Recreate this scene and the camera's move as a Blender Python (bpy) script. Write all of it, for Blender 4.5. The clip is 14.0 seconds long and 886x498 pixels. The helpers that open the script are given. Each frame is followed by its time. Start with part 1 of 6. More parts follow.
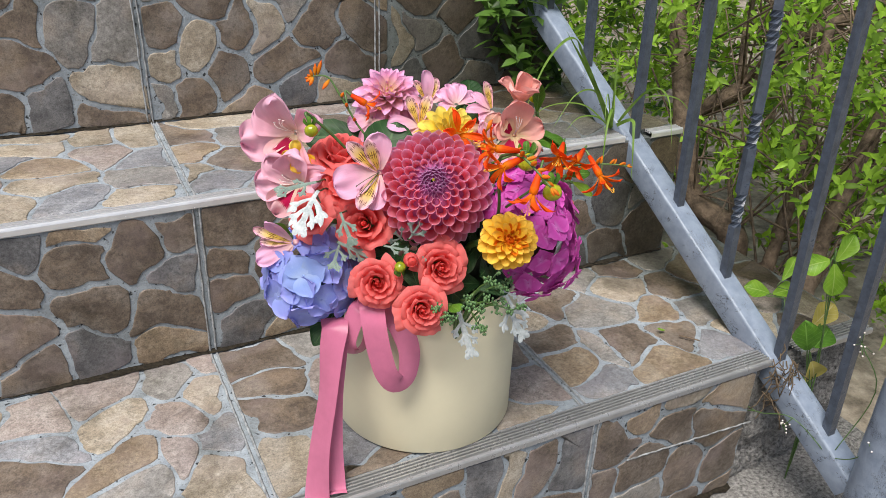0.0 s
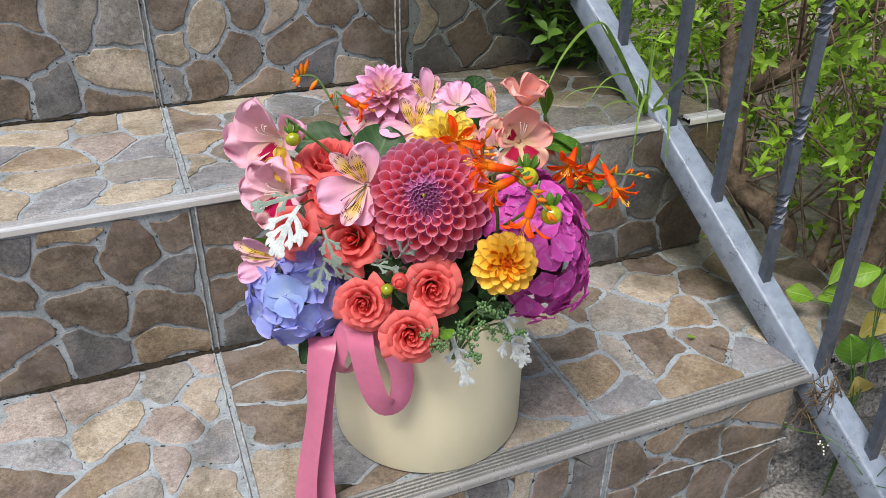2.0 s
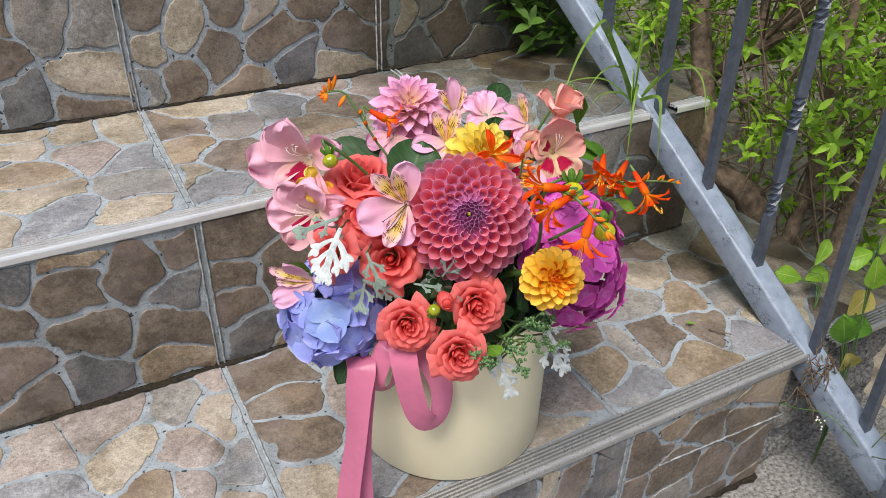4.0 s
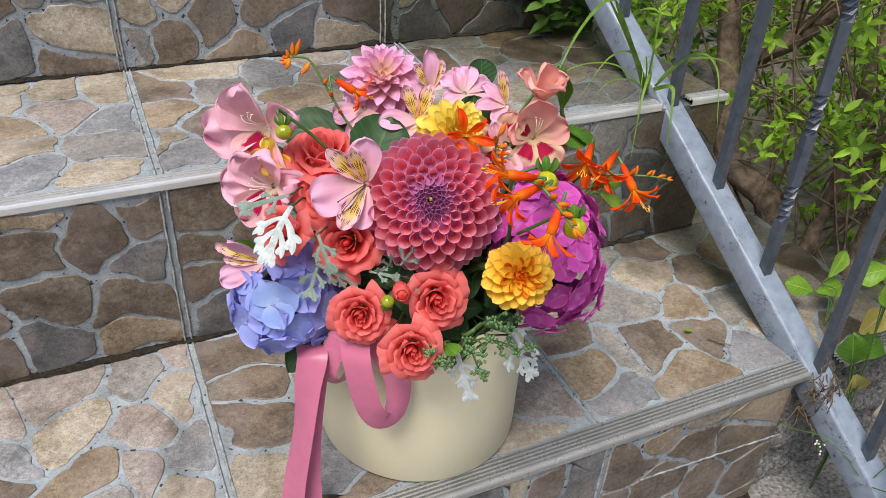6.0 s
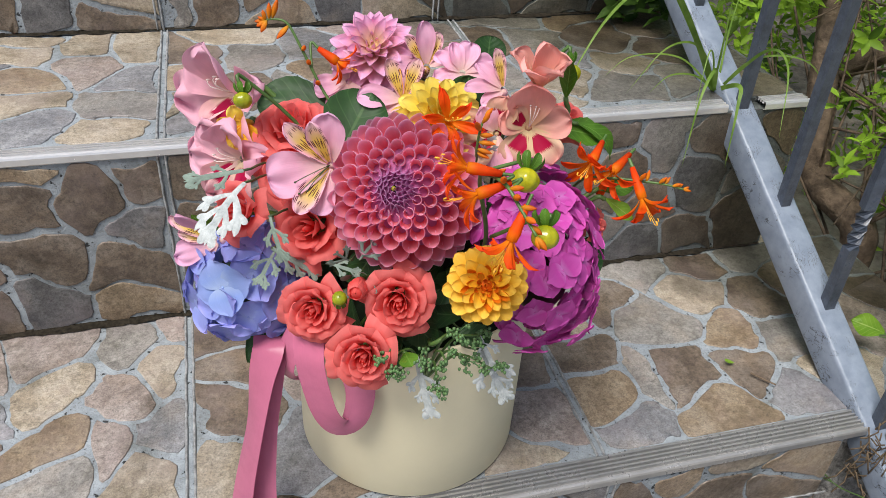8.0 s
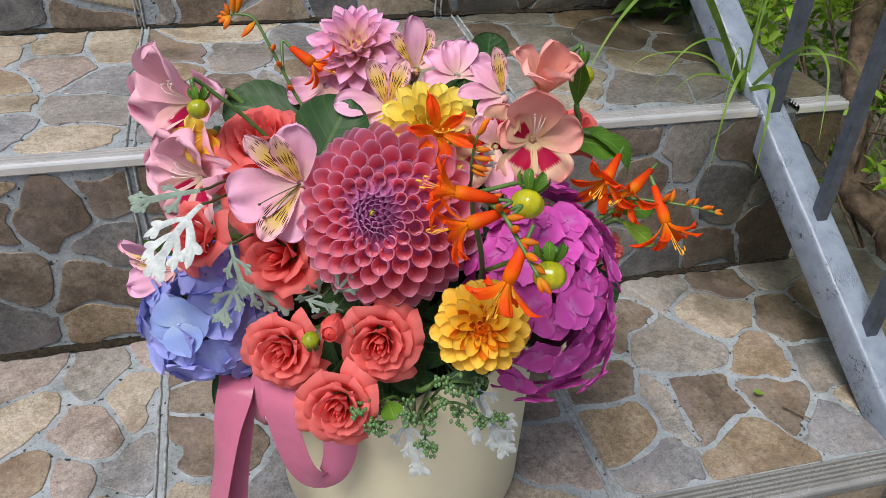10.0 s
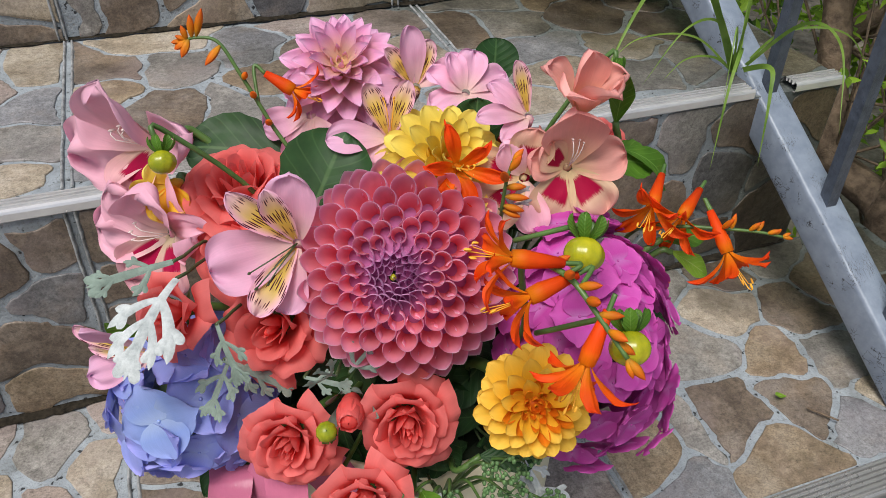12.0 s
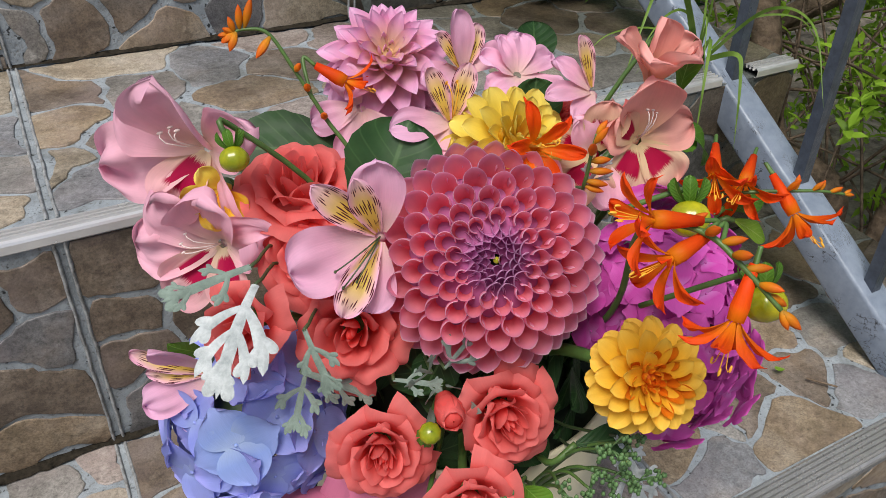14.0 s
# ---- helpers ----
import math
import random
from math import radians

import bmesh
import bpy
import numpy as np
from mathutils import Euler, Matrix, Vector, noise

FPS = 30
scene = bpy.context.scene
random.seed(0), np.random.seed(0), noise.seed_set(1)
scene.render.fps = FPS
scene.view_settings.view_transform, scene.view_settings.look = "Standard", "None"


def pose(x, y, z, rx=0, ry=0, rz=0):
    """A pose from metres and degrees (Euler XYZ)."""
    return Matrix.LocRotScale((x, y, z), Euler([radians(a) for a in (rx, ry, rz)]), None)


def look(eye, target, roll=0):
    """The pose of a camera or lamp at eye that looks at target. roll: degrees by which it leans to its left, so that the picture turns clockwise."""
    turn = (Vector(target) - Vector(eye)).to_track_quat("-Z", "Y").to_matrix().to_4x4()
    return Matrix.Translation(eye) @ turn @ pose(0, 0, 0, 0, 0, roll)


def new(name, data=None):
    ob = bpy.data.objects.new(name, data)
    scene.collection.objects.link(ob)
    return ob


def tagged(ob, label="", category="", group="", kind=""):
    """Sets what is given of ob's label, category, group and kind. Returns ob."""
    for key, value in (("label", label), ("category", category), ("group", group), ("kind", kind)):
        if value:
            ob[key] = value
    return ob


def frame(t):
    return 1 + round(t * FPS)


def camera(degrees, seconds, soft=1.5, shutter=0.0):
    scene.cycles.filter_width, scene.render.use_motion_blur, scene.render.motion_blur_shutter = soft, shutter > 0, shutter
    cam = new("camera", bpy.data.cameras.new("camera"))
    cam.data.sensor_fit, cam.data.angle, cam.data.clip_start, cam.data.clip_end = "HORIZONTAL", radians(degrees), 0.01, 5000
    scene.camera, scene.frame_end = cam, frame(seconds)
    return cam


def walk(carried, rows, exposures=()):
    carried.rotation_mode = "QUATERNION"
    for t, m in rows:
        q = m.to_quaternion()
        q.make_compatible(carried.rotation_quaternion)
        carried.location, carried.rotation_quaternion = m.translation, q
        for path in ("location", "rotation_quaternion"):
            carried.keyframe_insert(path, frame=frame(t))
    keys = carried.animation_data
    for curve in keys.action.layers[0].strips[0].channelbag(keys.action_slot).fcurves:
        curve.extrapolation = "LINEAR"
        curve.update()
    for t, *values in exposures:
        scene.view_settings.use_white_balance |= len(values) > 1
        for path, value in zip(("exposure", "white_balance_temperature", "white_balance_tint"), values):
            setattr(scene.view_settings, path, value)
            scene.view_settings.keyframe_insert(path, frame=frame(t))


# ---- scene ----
cam = camera(59.0, 14.0, soft=0.8)
PATH = [
    (0, (-0.109, -0.775, 0.528), (0.706, 0.802, -0.395), 2.1),
    (0.5, (-0.083, -0.773, 0.531), (0.673, 0.823, -0.408), 1.9),
    (1, (-0.055, -0.76, 0.534), (0.651, 0.844, -0.43), 1.5),
    (1.5, (-0.039, -0.743, 0.537), (0.635, 0.855, -0.459), 1.1),
    (2, (-0.034, -0.73, 0.548), (0.627, 0.852, -0.481), 0.7),
    (2.2, (-0.038, -0.721, 0.557), (0.626, 0.853, -0.483), 0.6),
    (4.3, (-0.104, -0.662, 0.576), (0.717, 0.788, -0.53), 1.8),
    (4.5, (-0.1, -0.656, 0.573), (0.723, 0.789, -0.539), 2.0),
    (5, (-0.084, -0.651, 0.565), (0.733, 0.793, -0.553), 2.6),
    (5.5, (-0.059, -0.654, 0.559), (0.725, 0.801, -0.567), 3.3),
    (6, (-0.038, -0.655, 0.554), (0.692, 0.819, -0.583), 3.7),
    (6.5, (-0.014, -0.65, 0.548), (0.654, 0.846, -0.6), 4.1),
    (7, (0.015, -0.645, 0.542), (0.616, 0.869, -0.619), 4.3),
    (7.5, (0.04, -0.645, 0.54), (0.577, 0.886, -0.631), 4.3),
    (8, (0.063, -0.632, 0.528), (0.545, 0.91, -0.649), 4.0),
    (8.2, (0.072, -0.625, 0.523), (0.531, 0.923, -0.658), 3.9),
    (10.3, (0.099, -0.557, 0.501), (0.538, 0.991, -0.687), 3.1),
    (10.5, (0.102, -0.546, 0.499), (0.534, 0.993, -0.703), 2.3),
    (11, (0.094, -0.529, 0.496), (0.565, 0.989, -0.719), 2.2),
    (11.5, (0.087, -0.512, 0.495), (0.609, 0.98, -0.731), 2.1),
    (12, (0.078, -0.487, 0.491), (0.658, 0.981, -0.738), 2.1),
    (12.5, (0.062, -0.467, 0.489), (0.708, 0.976, -0.737), 2.2),
    (13, (0.043, -0.46, 0.484), (0.75, 0.964, -0.729), 2.1),
    (13.5, (0.026, -0.455, 0.478), (0.793, 0.956, -0.714), 2.2),
    (14, (0.009, -0.455, 0.466), (0.827, 0.95, -0.698), 2.3),
]
walk(cam, [(t, look(eye, target, roll)) for t, eye, target, roll in PATH],
     exposures=[(0.0, 0.44), (2.2, 0.44), (6.5, 0.35), (8.2, 0.29), (10.5, 0.15), (12.5, 0.05), (14.0, 0.03)])

# ---- world and light: a bright overcast day ----
world = bpy.data.worlds.new("sky")
scene.world = world
world.use_nodes = True
wn = world.node_tree
sky = wn.nodes.new("ShaderNodeTexSky")
sky.sky_type, sky.sun_disc = "NISHITA", False
sky.sun_elevation, sky.sun_rotation = radians(64), radians(229)
sky.air_density, sky.dust_density, sky.ozone_density = 1.0, 4.0, 1.0
wn.links.new(sky.outputs[0], wn.nodes["Background"].inputs[0])
wn.nodes["Background"].inputs[1].default_value = 0.095
sun = new("sun", bpy.data.lights.new("sun", "SUN"))
sun.data.energy, sun.data.angle, sun.data.color = 2.95, radians(26), (1.0, 0.97, 0.93)
sun.matrix_world = look((-1.3, -1.3, 4.0), (0.2, 0.0, 0.0))

rnd = random.Random(7)


# ---- materials ----
def shader(name, rough=0.6, metal=0.0, spec=0.5):
    m = bpy.data.materials.new(name)
    m.use_nodes = True
    nt = m.node_tree
    b = nt.nodes["Principled BSDF"]
    b.inputs["Roughness"].default_value = rough
    b.inputs["Metallic"].default_value = metal
    b.inputs["Specular IOR Level"].default_value = spec
    return m, nt, b


def add(nt, kind, **inputs):
    n = nt.nodes.new("ShaderNode" + kind)
    for key, value in inputs.items():
        n.inputs[key.replace("_", " ")].default_value = value
    return n


def ramp(nt, fac, stops):
    n = nt.nodes.new("ShaderNodeValToRGB")
    while len(n.color_ramp.elements) < len(stops):
        n.color_ramp.elements.new(0.5)
    for e, (p, c) in zip(n.color_ramp.elements, stops):
        e.position, e.color = p, (*c, 1) if len(c) == 3 else c
    nt.links.new(fac, n.inputs[0])
    return n.outputs[0]


def mix(nt, fac, a, b, blend="MIX"):
    n = nt.nodes.new("ShaderNodeMix")
    n.data_type, n.blend_type = "RGBA", blend
    for socket, value in ((n.inputs[0], fac), (n.inputs[6], a), (n.inputs[7], b)):
        if hasattr(value, "is_linked"):
            nt.links.new(value, socket)
        elif isinstance(value, tuple):
            socket.default_value = (*value, 1)
        else:
            socket.default_value = value
    return n.outputs[2]


def noise_of(nt, vector, scale, detail=4.0, rough=0.55):
    n = add(nt, "TexNoise", Scale=scale, Detail=detail, Roughness=rough)
    if vector is not None:
        nt.links.new(vector, n.inputs["Vector"])
    return n.outputs[0]


def bump(nt, b, height, strength, distance):
    n = add(nt, "Bump", Strength=strength, Distance=distance)
    nt.links.new(height, n.inputs["Height"])
    nt.links.new(n.outputs[0], b.inputs["Normal"])


def place_vector(nt, shift=True):
    """World place, shifted by each object's own random number."""
    g = nt.nodes.new("ShaderNodeNewGeometry")
    if not shift:
        return g.outputs["Position"]
    o = nt.nodes.new("ShaderNodeObjectInfo")
    m = nt.nodes.new("ShaderNodeVectorMath")
    m.operation = "MULTIPLY_ADD"
    nt.links.new(o.outputs["Random"], m.inputs[0])
    m.inputs[1].default_value = (3.0, 7.0, 5.0)
    nt.links.new(g.outputs["Position"], m.inputs[2])
    return m.outputs[0]


def stain_and_shade(nt, c, pitted=False):
    """Old grime in blotches and pits that runs over stones and mortar alike, and moss with shrub shade painted in
    towards the rail.
    """
    v = place_vector(nt, False)
    blotch = ramp(nt, noise_of(nt, v, 9, 6, 0.7), [(0.34, (0.58, 0.57, 0.53)), (0.48, (1.0,) * 3)])
    pits = ramp(nt, noise_of(nt, v, 150, 2, 0.5), [(0.31, (0.12,) * 3), (0.36, (1.0,) * 3)])
    c = mix(nt, 1.0, c, blotch, "MULTIPLY")
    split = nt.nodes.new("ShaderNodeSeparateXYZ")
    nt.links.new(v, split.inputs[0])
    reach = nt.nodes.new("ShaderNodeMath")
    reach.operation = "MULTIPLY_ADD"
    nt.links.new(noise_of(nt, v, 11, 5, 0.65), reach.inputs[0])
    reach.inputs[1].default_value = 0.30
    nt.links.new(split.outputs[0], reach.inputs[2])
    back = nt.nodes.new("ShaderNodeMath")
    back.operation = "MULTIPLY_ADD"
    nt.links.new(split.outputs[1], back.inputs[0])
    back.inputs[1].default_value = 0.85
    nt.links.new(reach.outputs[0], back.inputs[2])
    # moss, and the shrubs' shade put into the colour, growing towards rail and back
    moss_and_shade = ramp(nt, back.outputs[0], [(0.59, (1.0,) * 3), (0.74, (0.40, 0.40, 0.34))])
    c = mix(nt, 1.0, c, moss_and_shade, "MULTIPLY")
    return mix(nt, 1.0 if pitted else 0.3, c, mix(nt, 1.0, c, pits, "MULTIPLY"))


def stone_material(name, dark, mid, light, rough=0.36):
    m, nt, b = shader(name, rough, spec=0.55)
    v = place_vector(nt)
    big = noise_of(nt, v, 26, 5, 0.6)
    fine = noise_of(nt, v, 210, 4, 0.7)
    c = ramp(nt, big, [(0.32, dark), (0.5, mid), (0.68, light)])
    c = mix(nt, ramp(nt, fine, [(0.36, (0.55,) * 3), (0.62, (0.0,) * 3)]), c, tuple(x * 0.5 for x in dark))
    hue1, hue2 = noise_of(nt, v, 13, 4, 0.65), noise_of(nt, mix(nt, 0.5, v, (5.0, 3.0, 1.0)), 34, 4, 0.65)
    c = mix(nt, ramp(nt, hue1, [(0.5, (0.0,) * 3), (0.68, (0.55,) * 3)]), c, tuple(0.5 * x + 0.5 * y for x, y in zip(mid, (0.30, 0.29, 0.285))))
    c = mix(nt, ramp(nt, hue2, [(0.52, (0.0,) * 3), (0.7, (0.5,) * 3)]), c, tuple(0.55 * x + 0.45 * y for x, y in zip(light, (0.40, 0.27, 0.15))))
    grain = noise_of(nt, v, 620, 3, 0.75)
    c = mix(nt, 0.75, c, mix(nt, 1.0, c, ramp(nt, grain, [(0.34, (0.50,) * 3), (0.5, (1.0,) * 3), (0.68, (1.32,) * 3)]), "MULTIPLY"))
    violet = noise_of(nt, mix(nt, 0.5, v, (1.0, 8.0, 4.0)), 19, 4, 0.65)
    c = mix(nt, ramp(nt, violet, [(0.52, (0.0,) * 3), (0.66, (0.5,) * 3)]), c, tuple(0.5 * x + 0.5 * y for x, y in zip(mid, (0.27, 0.21, 0.23))))
    pale = noise_of(nt, v, 75, 6, 0.72)
    c = mix(nt, ramp(nt, pale, [(0.54, (0.0,) * 3), (0.74, (0.5,) * 3)]), c, tuple(min(1, x * 1.25 + 0.03) for x in light))
    o = nt.nodes.new("ShaderNodeObjectInfo")
    hsv = add(nt, "HueSaturation")
    nt.links.new(ramp(nt, o.outputs["Random"], [(0, (0.78,) * 3), (1, (1.0,) * 3)]), hsv.inputs["Value"])
    nt.links.new(c, hsv.inputs["Color"])
    nt.links.new(stain_and_shade(nt, hsv.outputs[0]), b.inputs["Base Color"])
    nt.links.new(ramp(nt, fine, [(0.3, (0.62,) * 3), (0.7, (rough - 0.08,) * 3)]), b.inputs["Roughness"])
    bump(nt, b, mix(nt, 0.5, fine, big), 0.5, 0.003)
    return m


STONE = {
    "b": stone_material("brown_stone", (0.106, 0.080, 0.061), (0.189, 0.147, 0.110), (0.285, 0.235, 0.184)),
    "t": stone_material("tan_stone", (0.285, 0.235, 0.170), (0.432, 0.373, 0.285), (0.580, 0.524, 0.432)),
    "o": stone_material("ochre_stone", (0.221, 0.161, 0.106), (0.340, 0.262, 0.175), (0.460, 0.382, 0.276)),
    "s": stone_material("slate_stone", (0.097, 0.097, 0.103), (0.166, 0.166, 0.170), (0.267, 0.267, 0.271)),
    "g": stone_material("grey_stone", (0.189, 0.179, 0.166), (0.294, 0.281, 0.258), (0.414, 0.396, 0.363)),
    "p": stone_material("rosy_stone", (0.239, 0.193, 0.170), (0.368, 0.313, 0.281), (0.497, 0.442, 0.405)),
    # slate for the treads only, the sky's sheen put into its paler colour
    "v": stone_material("sky_lit_slate_stone", (0.205, 0.21, 0.225), (0.30, 0.305, 0.32), (0.42, 0.425, 0.44)),
}


def grout_material():
    m, nt, b = shader("bluish_grout", 0.8, spec=0.3)
    v = place_vector(nt, False)
    n1, n2 = noise_of(nt, v, 38, 5, 0.65), noise_of(nt, v, 320, 3, 0.7)
    c = ramp(nt, n1, [(0.27, (0.035, 0.033, 0.030)), (0.32, (0.22, 0.25, 0.272)), (0.7, (0.36, 0.405, 0.44))])
    c = mix(nt, ramp(nt, n2, [(0.34, (0.6,) * 3), (0.44, (0.0,) * 3)]), c, (0.13, 0.125, 0.115))
    nt.links.new(stain_and_shade(nt, c, True), b.inputs["Base Color"])
    bump(nt, b, n2, 0.6, 0.002)
    return m


GROUT = grout_material()


def plain(name, color, rough=0.6, metal=0.0, vary=0.15, scale=60, relief=0.0, spec=0.5, color2=None):
    m, nt, b = shader(name, rough, metal, spec)
    v = place_vector(nt)
    n = noise_of(nt, v, scale, 5, 0.65)
    low = tuple(x * (1 - vary) for x in color)
    high = color2 or tuple(min(1, x * (1 + vary)) for x in color)
    nt.links.new(ramp(nt, n, [(0.3, low), (0.7, high)]), b.inputs["Base Color"])
    nt.links.new(ramp(nt, n, [(0.3, (rough,) * 3), (0.7, (max(0.05, rough - 0.1),) * 3)]), b.inputs["Roughness"])
    if relief:
        bump(nt, b, n, 0.6, relief)
    return m


def petal_material(name, stops, vein=0.12, through_light=0.28, rough=0.55, edge=None, patch=None, streak=None):
    """Colour runs along the petal (UV x, base to tip); UV y runs across it. patch: (colour, from, to, half width); streak: dark dashes."""
    m, nt, b = shader(name, rough, spec=0.2)
    uv = nt.nodes.new("ShaderNodeUVMap")
    sep = nt.nodes.new("ShaderNodeSeparateXYZ")
    nt.links.new(uv.outputs[0], sep.inputs[0])
    c = ramp(nt, sep.outputs[0], stops)
    o = nt.nodes.new("ShaderNodeObjectInfo")
    stretch = nt.nodes.new("ShaderNodeVectorMath")
    stretch.operation = "MULTIPLY"
    nt.links.new(uv.outputs[0], stretch.inputs[0])
    stretch.inputs[1].default_value = (2.5, 34.0, 1.0)
    veins = noise_of(nt, stretch.outputs[0], 1.0, 3, 0.6)
    soft = noise_of(nt, place_vector(nt), 120, 3, 0.5)
    c = mix(nt, vein, c, mix(nt, 1.0, c, ramp(nt, veins, [(0.3, (0.35,) * 3), (0.7, (1.0,) * 3)]), "MULTIPLY"))
    c = mix(nt, 0.5, c, mix(nt, 1.0, c, ramp(nt, soft, [(0.3, (0.84,) * 3), (0.7, (1.0,) * 3)]), "MULTIPLY"))
    tone = add(nt, "HueSaturation")
    nt.links.new(ramp(nt, o.outputs["Random"], [(0, (0.82,) * 3), (1, (1.06,) * 3)]), tone.inputs["Value"])
    nt.links.new(c, tone.inputs["Color"])
    c = tone.outputs[0]
    half = nt.nodes.new("ShaderNodeMath")
    half.operation = "SUBTRACT"
    nt.links.new(sep.outputs[1], half.inputs[0])
    half.inputs[1].default_value = 0.5
    away = nt.nodes.new("ShaderNodeMath")
    away.operation = "ABSOLUTE"
    nt.links.new(half.outputs[0], away.inputs[0])
    if edge:
        c = mix(nt, ramp(nt, away.outputs[0], [(edge[1], (0.0,) * 3), (0.5, (1.0,) * 3)]), c, edge[0])
    if patch:
        colour, lo, hi, wide = patch
        wob = noise_of(nt, stretch.outputs[0], 2.0, 3, 0.6)
        along = mix(nt, 0.18, sep.outputs[0], wob)
        inside = mix(nt, 1.0, ramp(nt, along, [(lo - 0.03, (0.0,) * 3), (lo, (1.0,) * 3), (hi, (1.0,) * 3), (hi + 0.05, (0.0,) * 3)]),
                     ramp(nt, away.outputs[0], [(wide, (1.0,) * 3), (wide + 0.06, (0.0,) * 3)]), "MULTIPLY")
        c = mix(nt, inside, c, colour)
    if streak:
        vec = nt.nodes.new("ShaderNodeVectorMath")
        vec.operation = "MULTIPLY"
        nt.links.new(uv.outputs[0], vec.inputs[0])
        vec.inputs[1].default_value = (6.0, 13.0, 1.0)
        vor = add(nt, "TexVoronoi", Scale=1.0, Randomness=0.55)
        vor.voronoi_dimensions = "2D"
        squash = nt.nodes.new("ShaderNodeVectorMath")
        squash.operation = "MULTIPLY"
        squash.inputs[1].default_value = (0.5, 1.0, 1.0)
        nt.links.new(vec.outputs[0], squash.inputs[0])
        nt.links.new(squash.outputs[0], vor.inputs["Vector"])
        dash = ramp(nt, vor.outputs["Distance"], [(0.24, (1.0,) * 3), (0.29, (0.0,) * 3)])
        zone = ramp(nt, sep.outputs[0], [(0.08, (0.0,) * 3), (0.14, (1.0,) * 3), (0.72, (1.0,) * 3), (0.8, (0.0,) * 3)])
        c = mix(nt, mix(nt, 1.0, dash, zone, "MULTIPLY"), c, streak)
    nt.links.new(c, b.inputs["Base Color"])
    bump(nt, b, veins, 0.25, 0.0006)
    t = nt.nodes.new("ShaderNodeBsdfTranslucent")
    nt.links.new(c, t.inputs[0])
    ms = nt.nodes.new("ShaderNodeMixShader")
    ms.inputs[0].default_value = through_light
    nt.links.new(b.outputs[0], ms.inputs[1])
    nt.links.new(t.outputs[0], ms.inputs[2])
    nt.links.new(ms.outputs[0], nt.nodes["Material Output"].inputs[0])
    return m


def leaf_material(name, dark, light, rough=0.4, rib=None, through_light=0.25, islands=False):
    m, nt, b = shader(name, rough, spec=0.3)
    uv = nt.nodes.new("ShaderNodeUVMap")
    sep = nt.nodes.new("ShaderNodeSeparateXYZ")
    nt.links.new(uv.outputs[0], sep.inputs[0])
    g = nt.nodes.new("ShaderNodeNewGeometry")
    n = noise_of(nt, place_vector(nt), 45, 4, 0.6)
    c = ramp(nt, n, [(0.3, dark), (0.7, light)])
    if islands:
        c = mix(nt, 0.75, c, ramp(nt, g.outputs["Random Per Island"], [(0, dark), (0.6, light), (1, tuple(x * 1.35 for x in light))]))
    half = nt.nodes.new("ShaderNodeMath")
    half.operation = "SUBTRACT"
    nt.links.new(sep.outputs[1], half.inputs[0])
    half.inputs[1].default_value = 0.5
    away = nt.nodes.new("ShaderNodeMath")
    away.operation = "ABSOLUTE"
    nt.links.new(half.outputs[0], away.inputs[0])
    if rib:
        slant = nt.nodes.new("ShaderNodeMath")
        slant.operation = "MULTIPLY_ADD"
        nt.links.new(away.outputs[0], slant.inputs[0])
        slant.inputs[1].default_value = -0.55
        nt.links.new(sep.outputs[0], slant.inputs[2])
        saw = nt.nodes.new("ShaderNodeMath")
        saw.operation = "PINGPONG"
        nt.links.new(slant.outputs[0], saw.inputs[0])
        saw.inputs[1].default_value = 0.07
        side = ramp(nt, saw.outputs[0], [(0.0, (0.5,) * 3), (0.012, (0.0,) * 3)])
        mid = ramp(nt, away.outputs[0], [(0.012, (1.0,) * 3), (0.03, (0.0,) * 3)])
        c = mix(nt, mix(nt, 1.0, side, mid, "LIGHTEN"), c, rib)
        bump(nt, b, saw.outputs[0], 0.5, 0.004)
    nt.links.new(c, b.inputs["Base Color"])
    t = nt.nodes.new("ShaderNodeBsdfTranslucent")
    nt.links.new(c, t.inputs[0])
    ms = nt.nodes.new("ShaderNodeMixShader")
    ms.inputs[0].default_value = through_light
    nt.links.new(b.outputs[0], ms.inputs[1])
    nt.links.new(t.outputs[0], ms.inputs[2])
    nt.links.new(ms.outputs[0], nt.nodes["Material Output"].inputs[0])
    return m


def paint_material():
    m, nt, b = shader("grey_blue_paint", 0.38, spec=0.5)
    v = place_vector(nt, False)
    n = noise_of(nt, v, 70, 5, 0.6)
    crack = add(nt, "TexVoronoi", Scale=46)
    crack.feature = "DISTANCE_TO_EDGE"
    warp = mix(nt, 0.04, v, add(nt, "TexNoise", Scale=120, Detail=3).outputs[1])
    nt.links.new(warp, crack.inputs["Vector"])
    where = ramp(nt, noise_of(nt, v, 30, 3, 0.6), [(0.51, (0.0,) * 3), (0.57, (1.0,) * 3)])
    line = ramp(nt, crack.outputs["Distance"], [(0.012, (1.0,) * 3), (0.026, (0.0,) * 3)])
    c = ramp(nt, n, [(0.3, (0.18, 0.22, 0.285)), (0.7, (0.265, 0.315, 0.39))])
    both = mix(nt, 1.0, where, line, "MULTIPLY")
    c = mix(nt, both, c, (0.03, 0.032, 0.035))
    nt.links.new(c, b.inputs["Base Color"])
    bump(nt, b, mix(nt, 0.35, n, both), 0.5, 0.003)
    return m


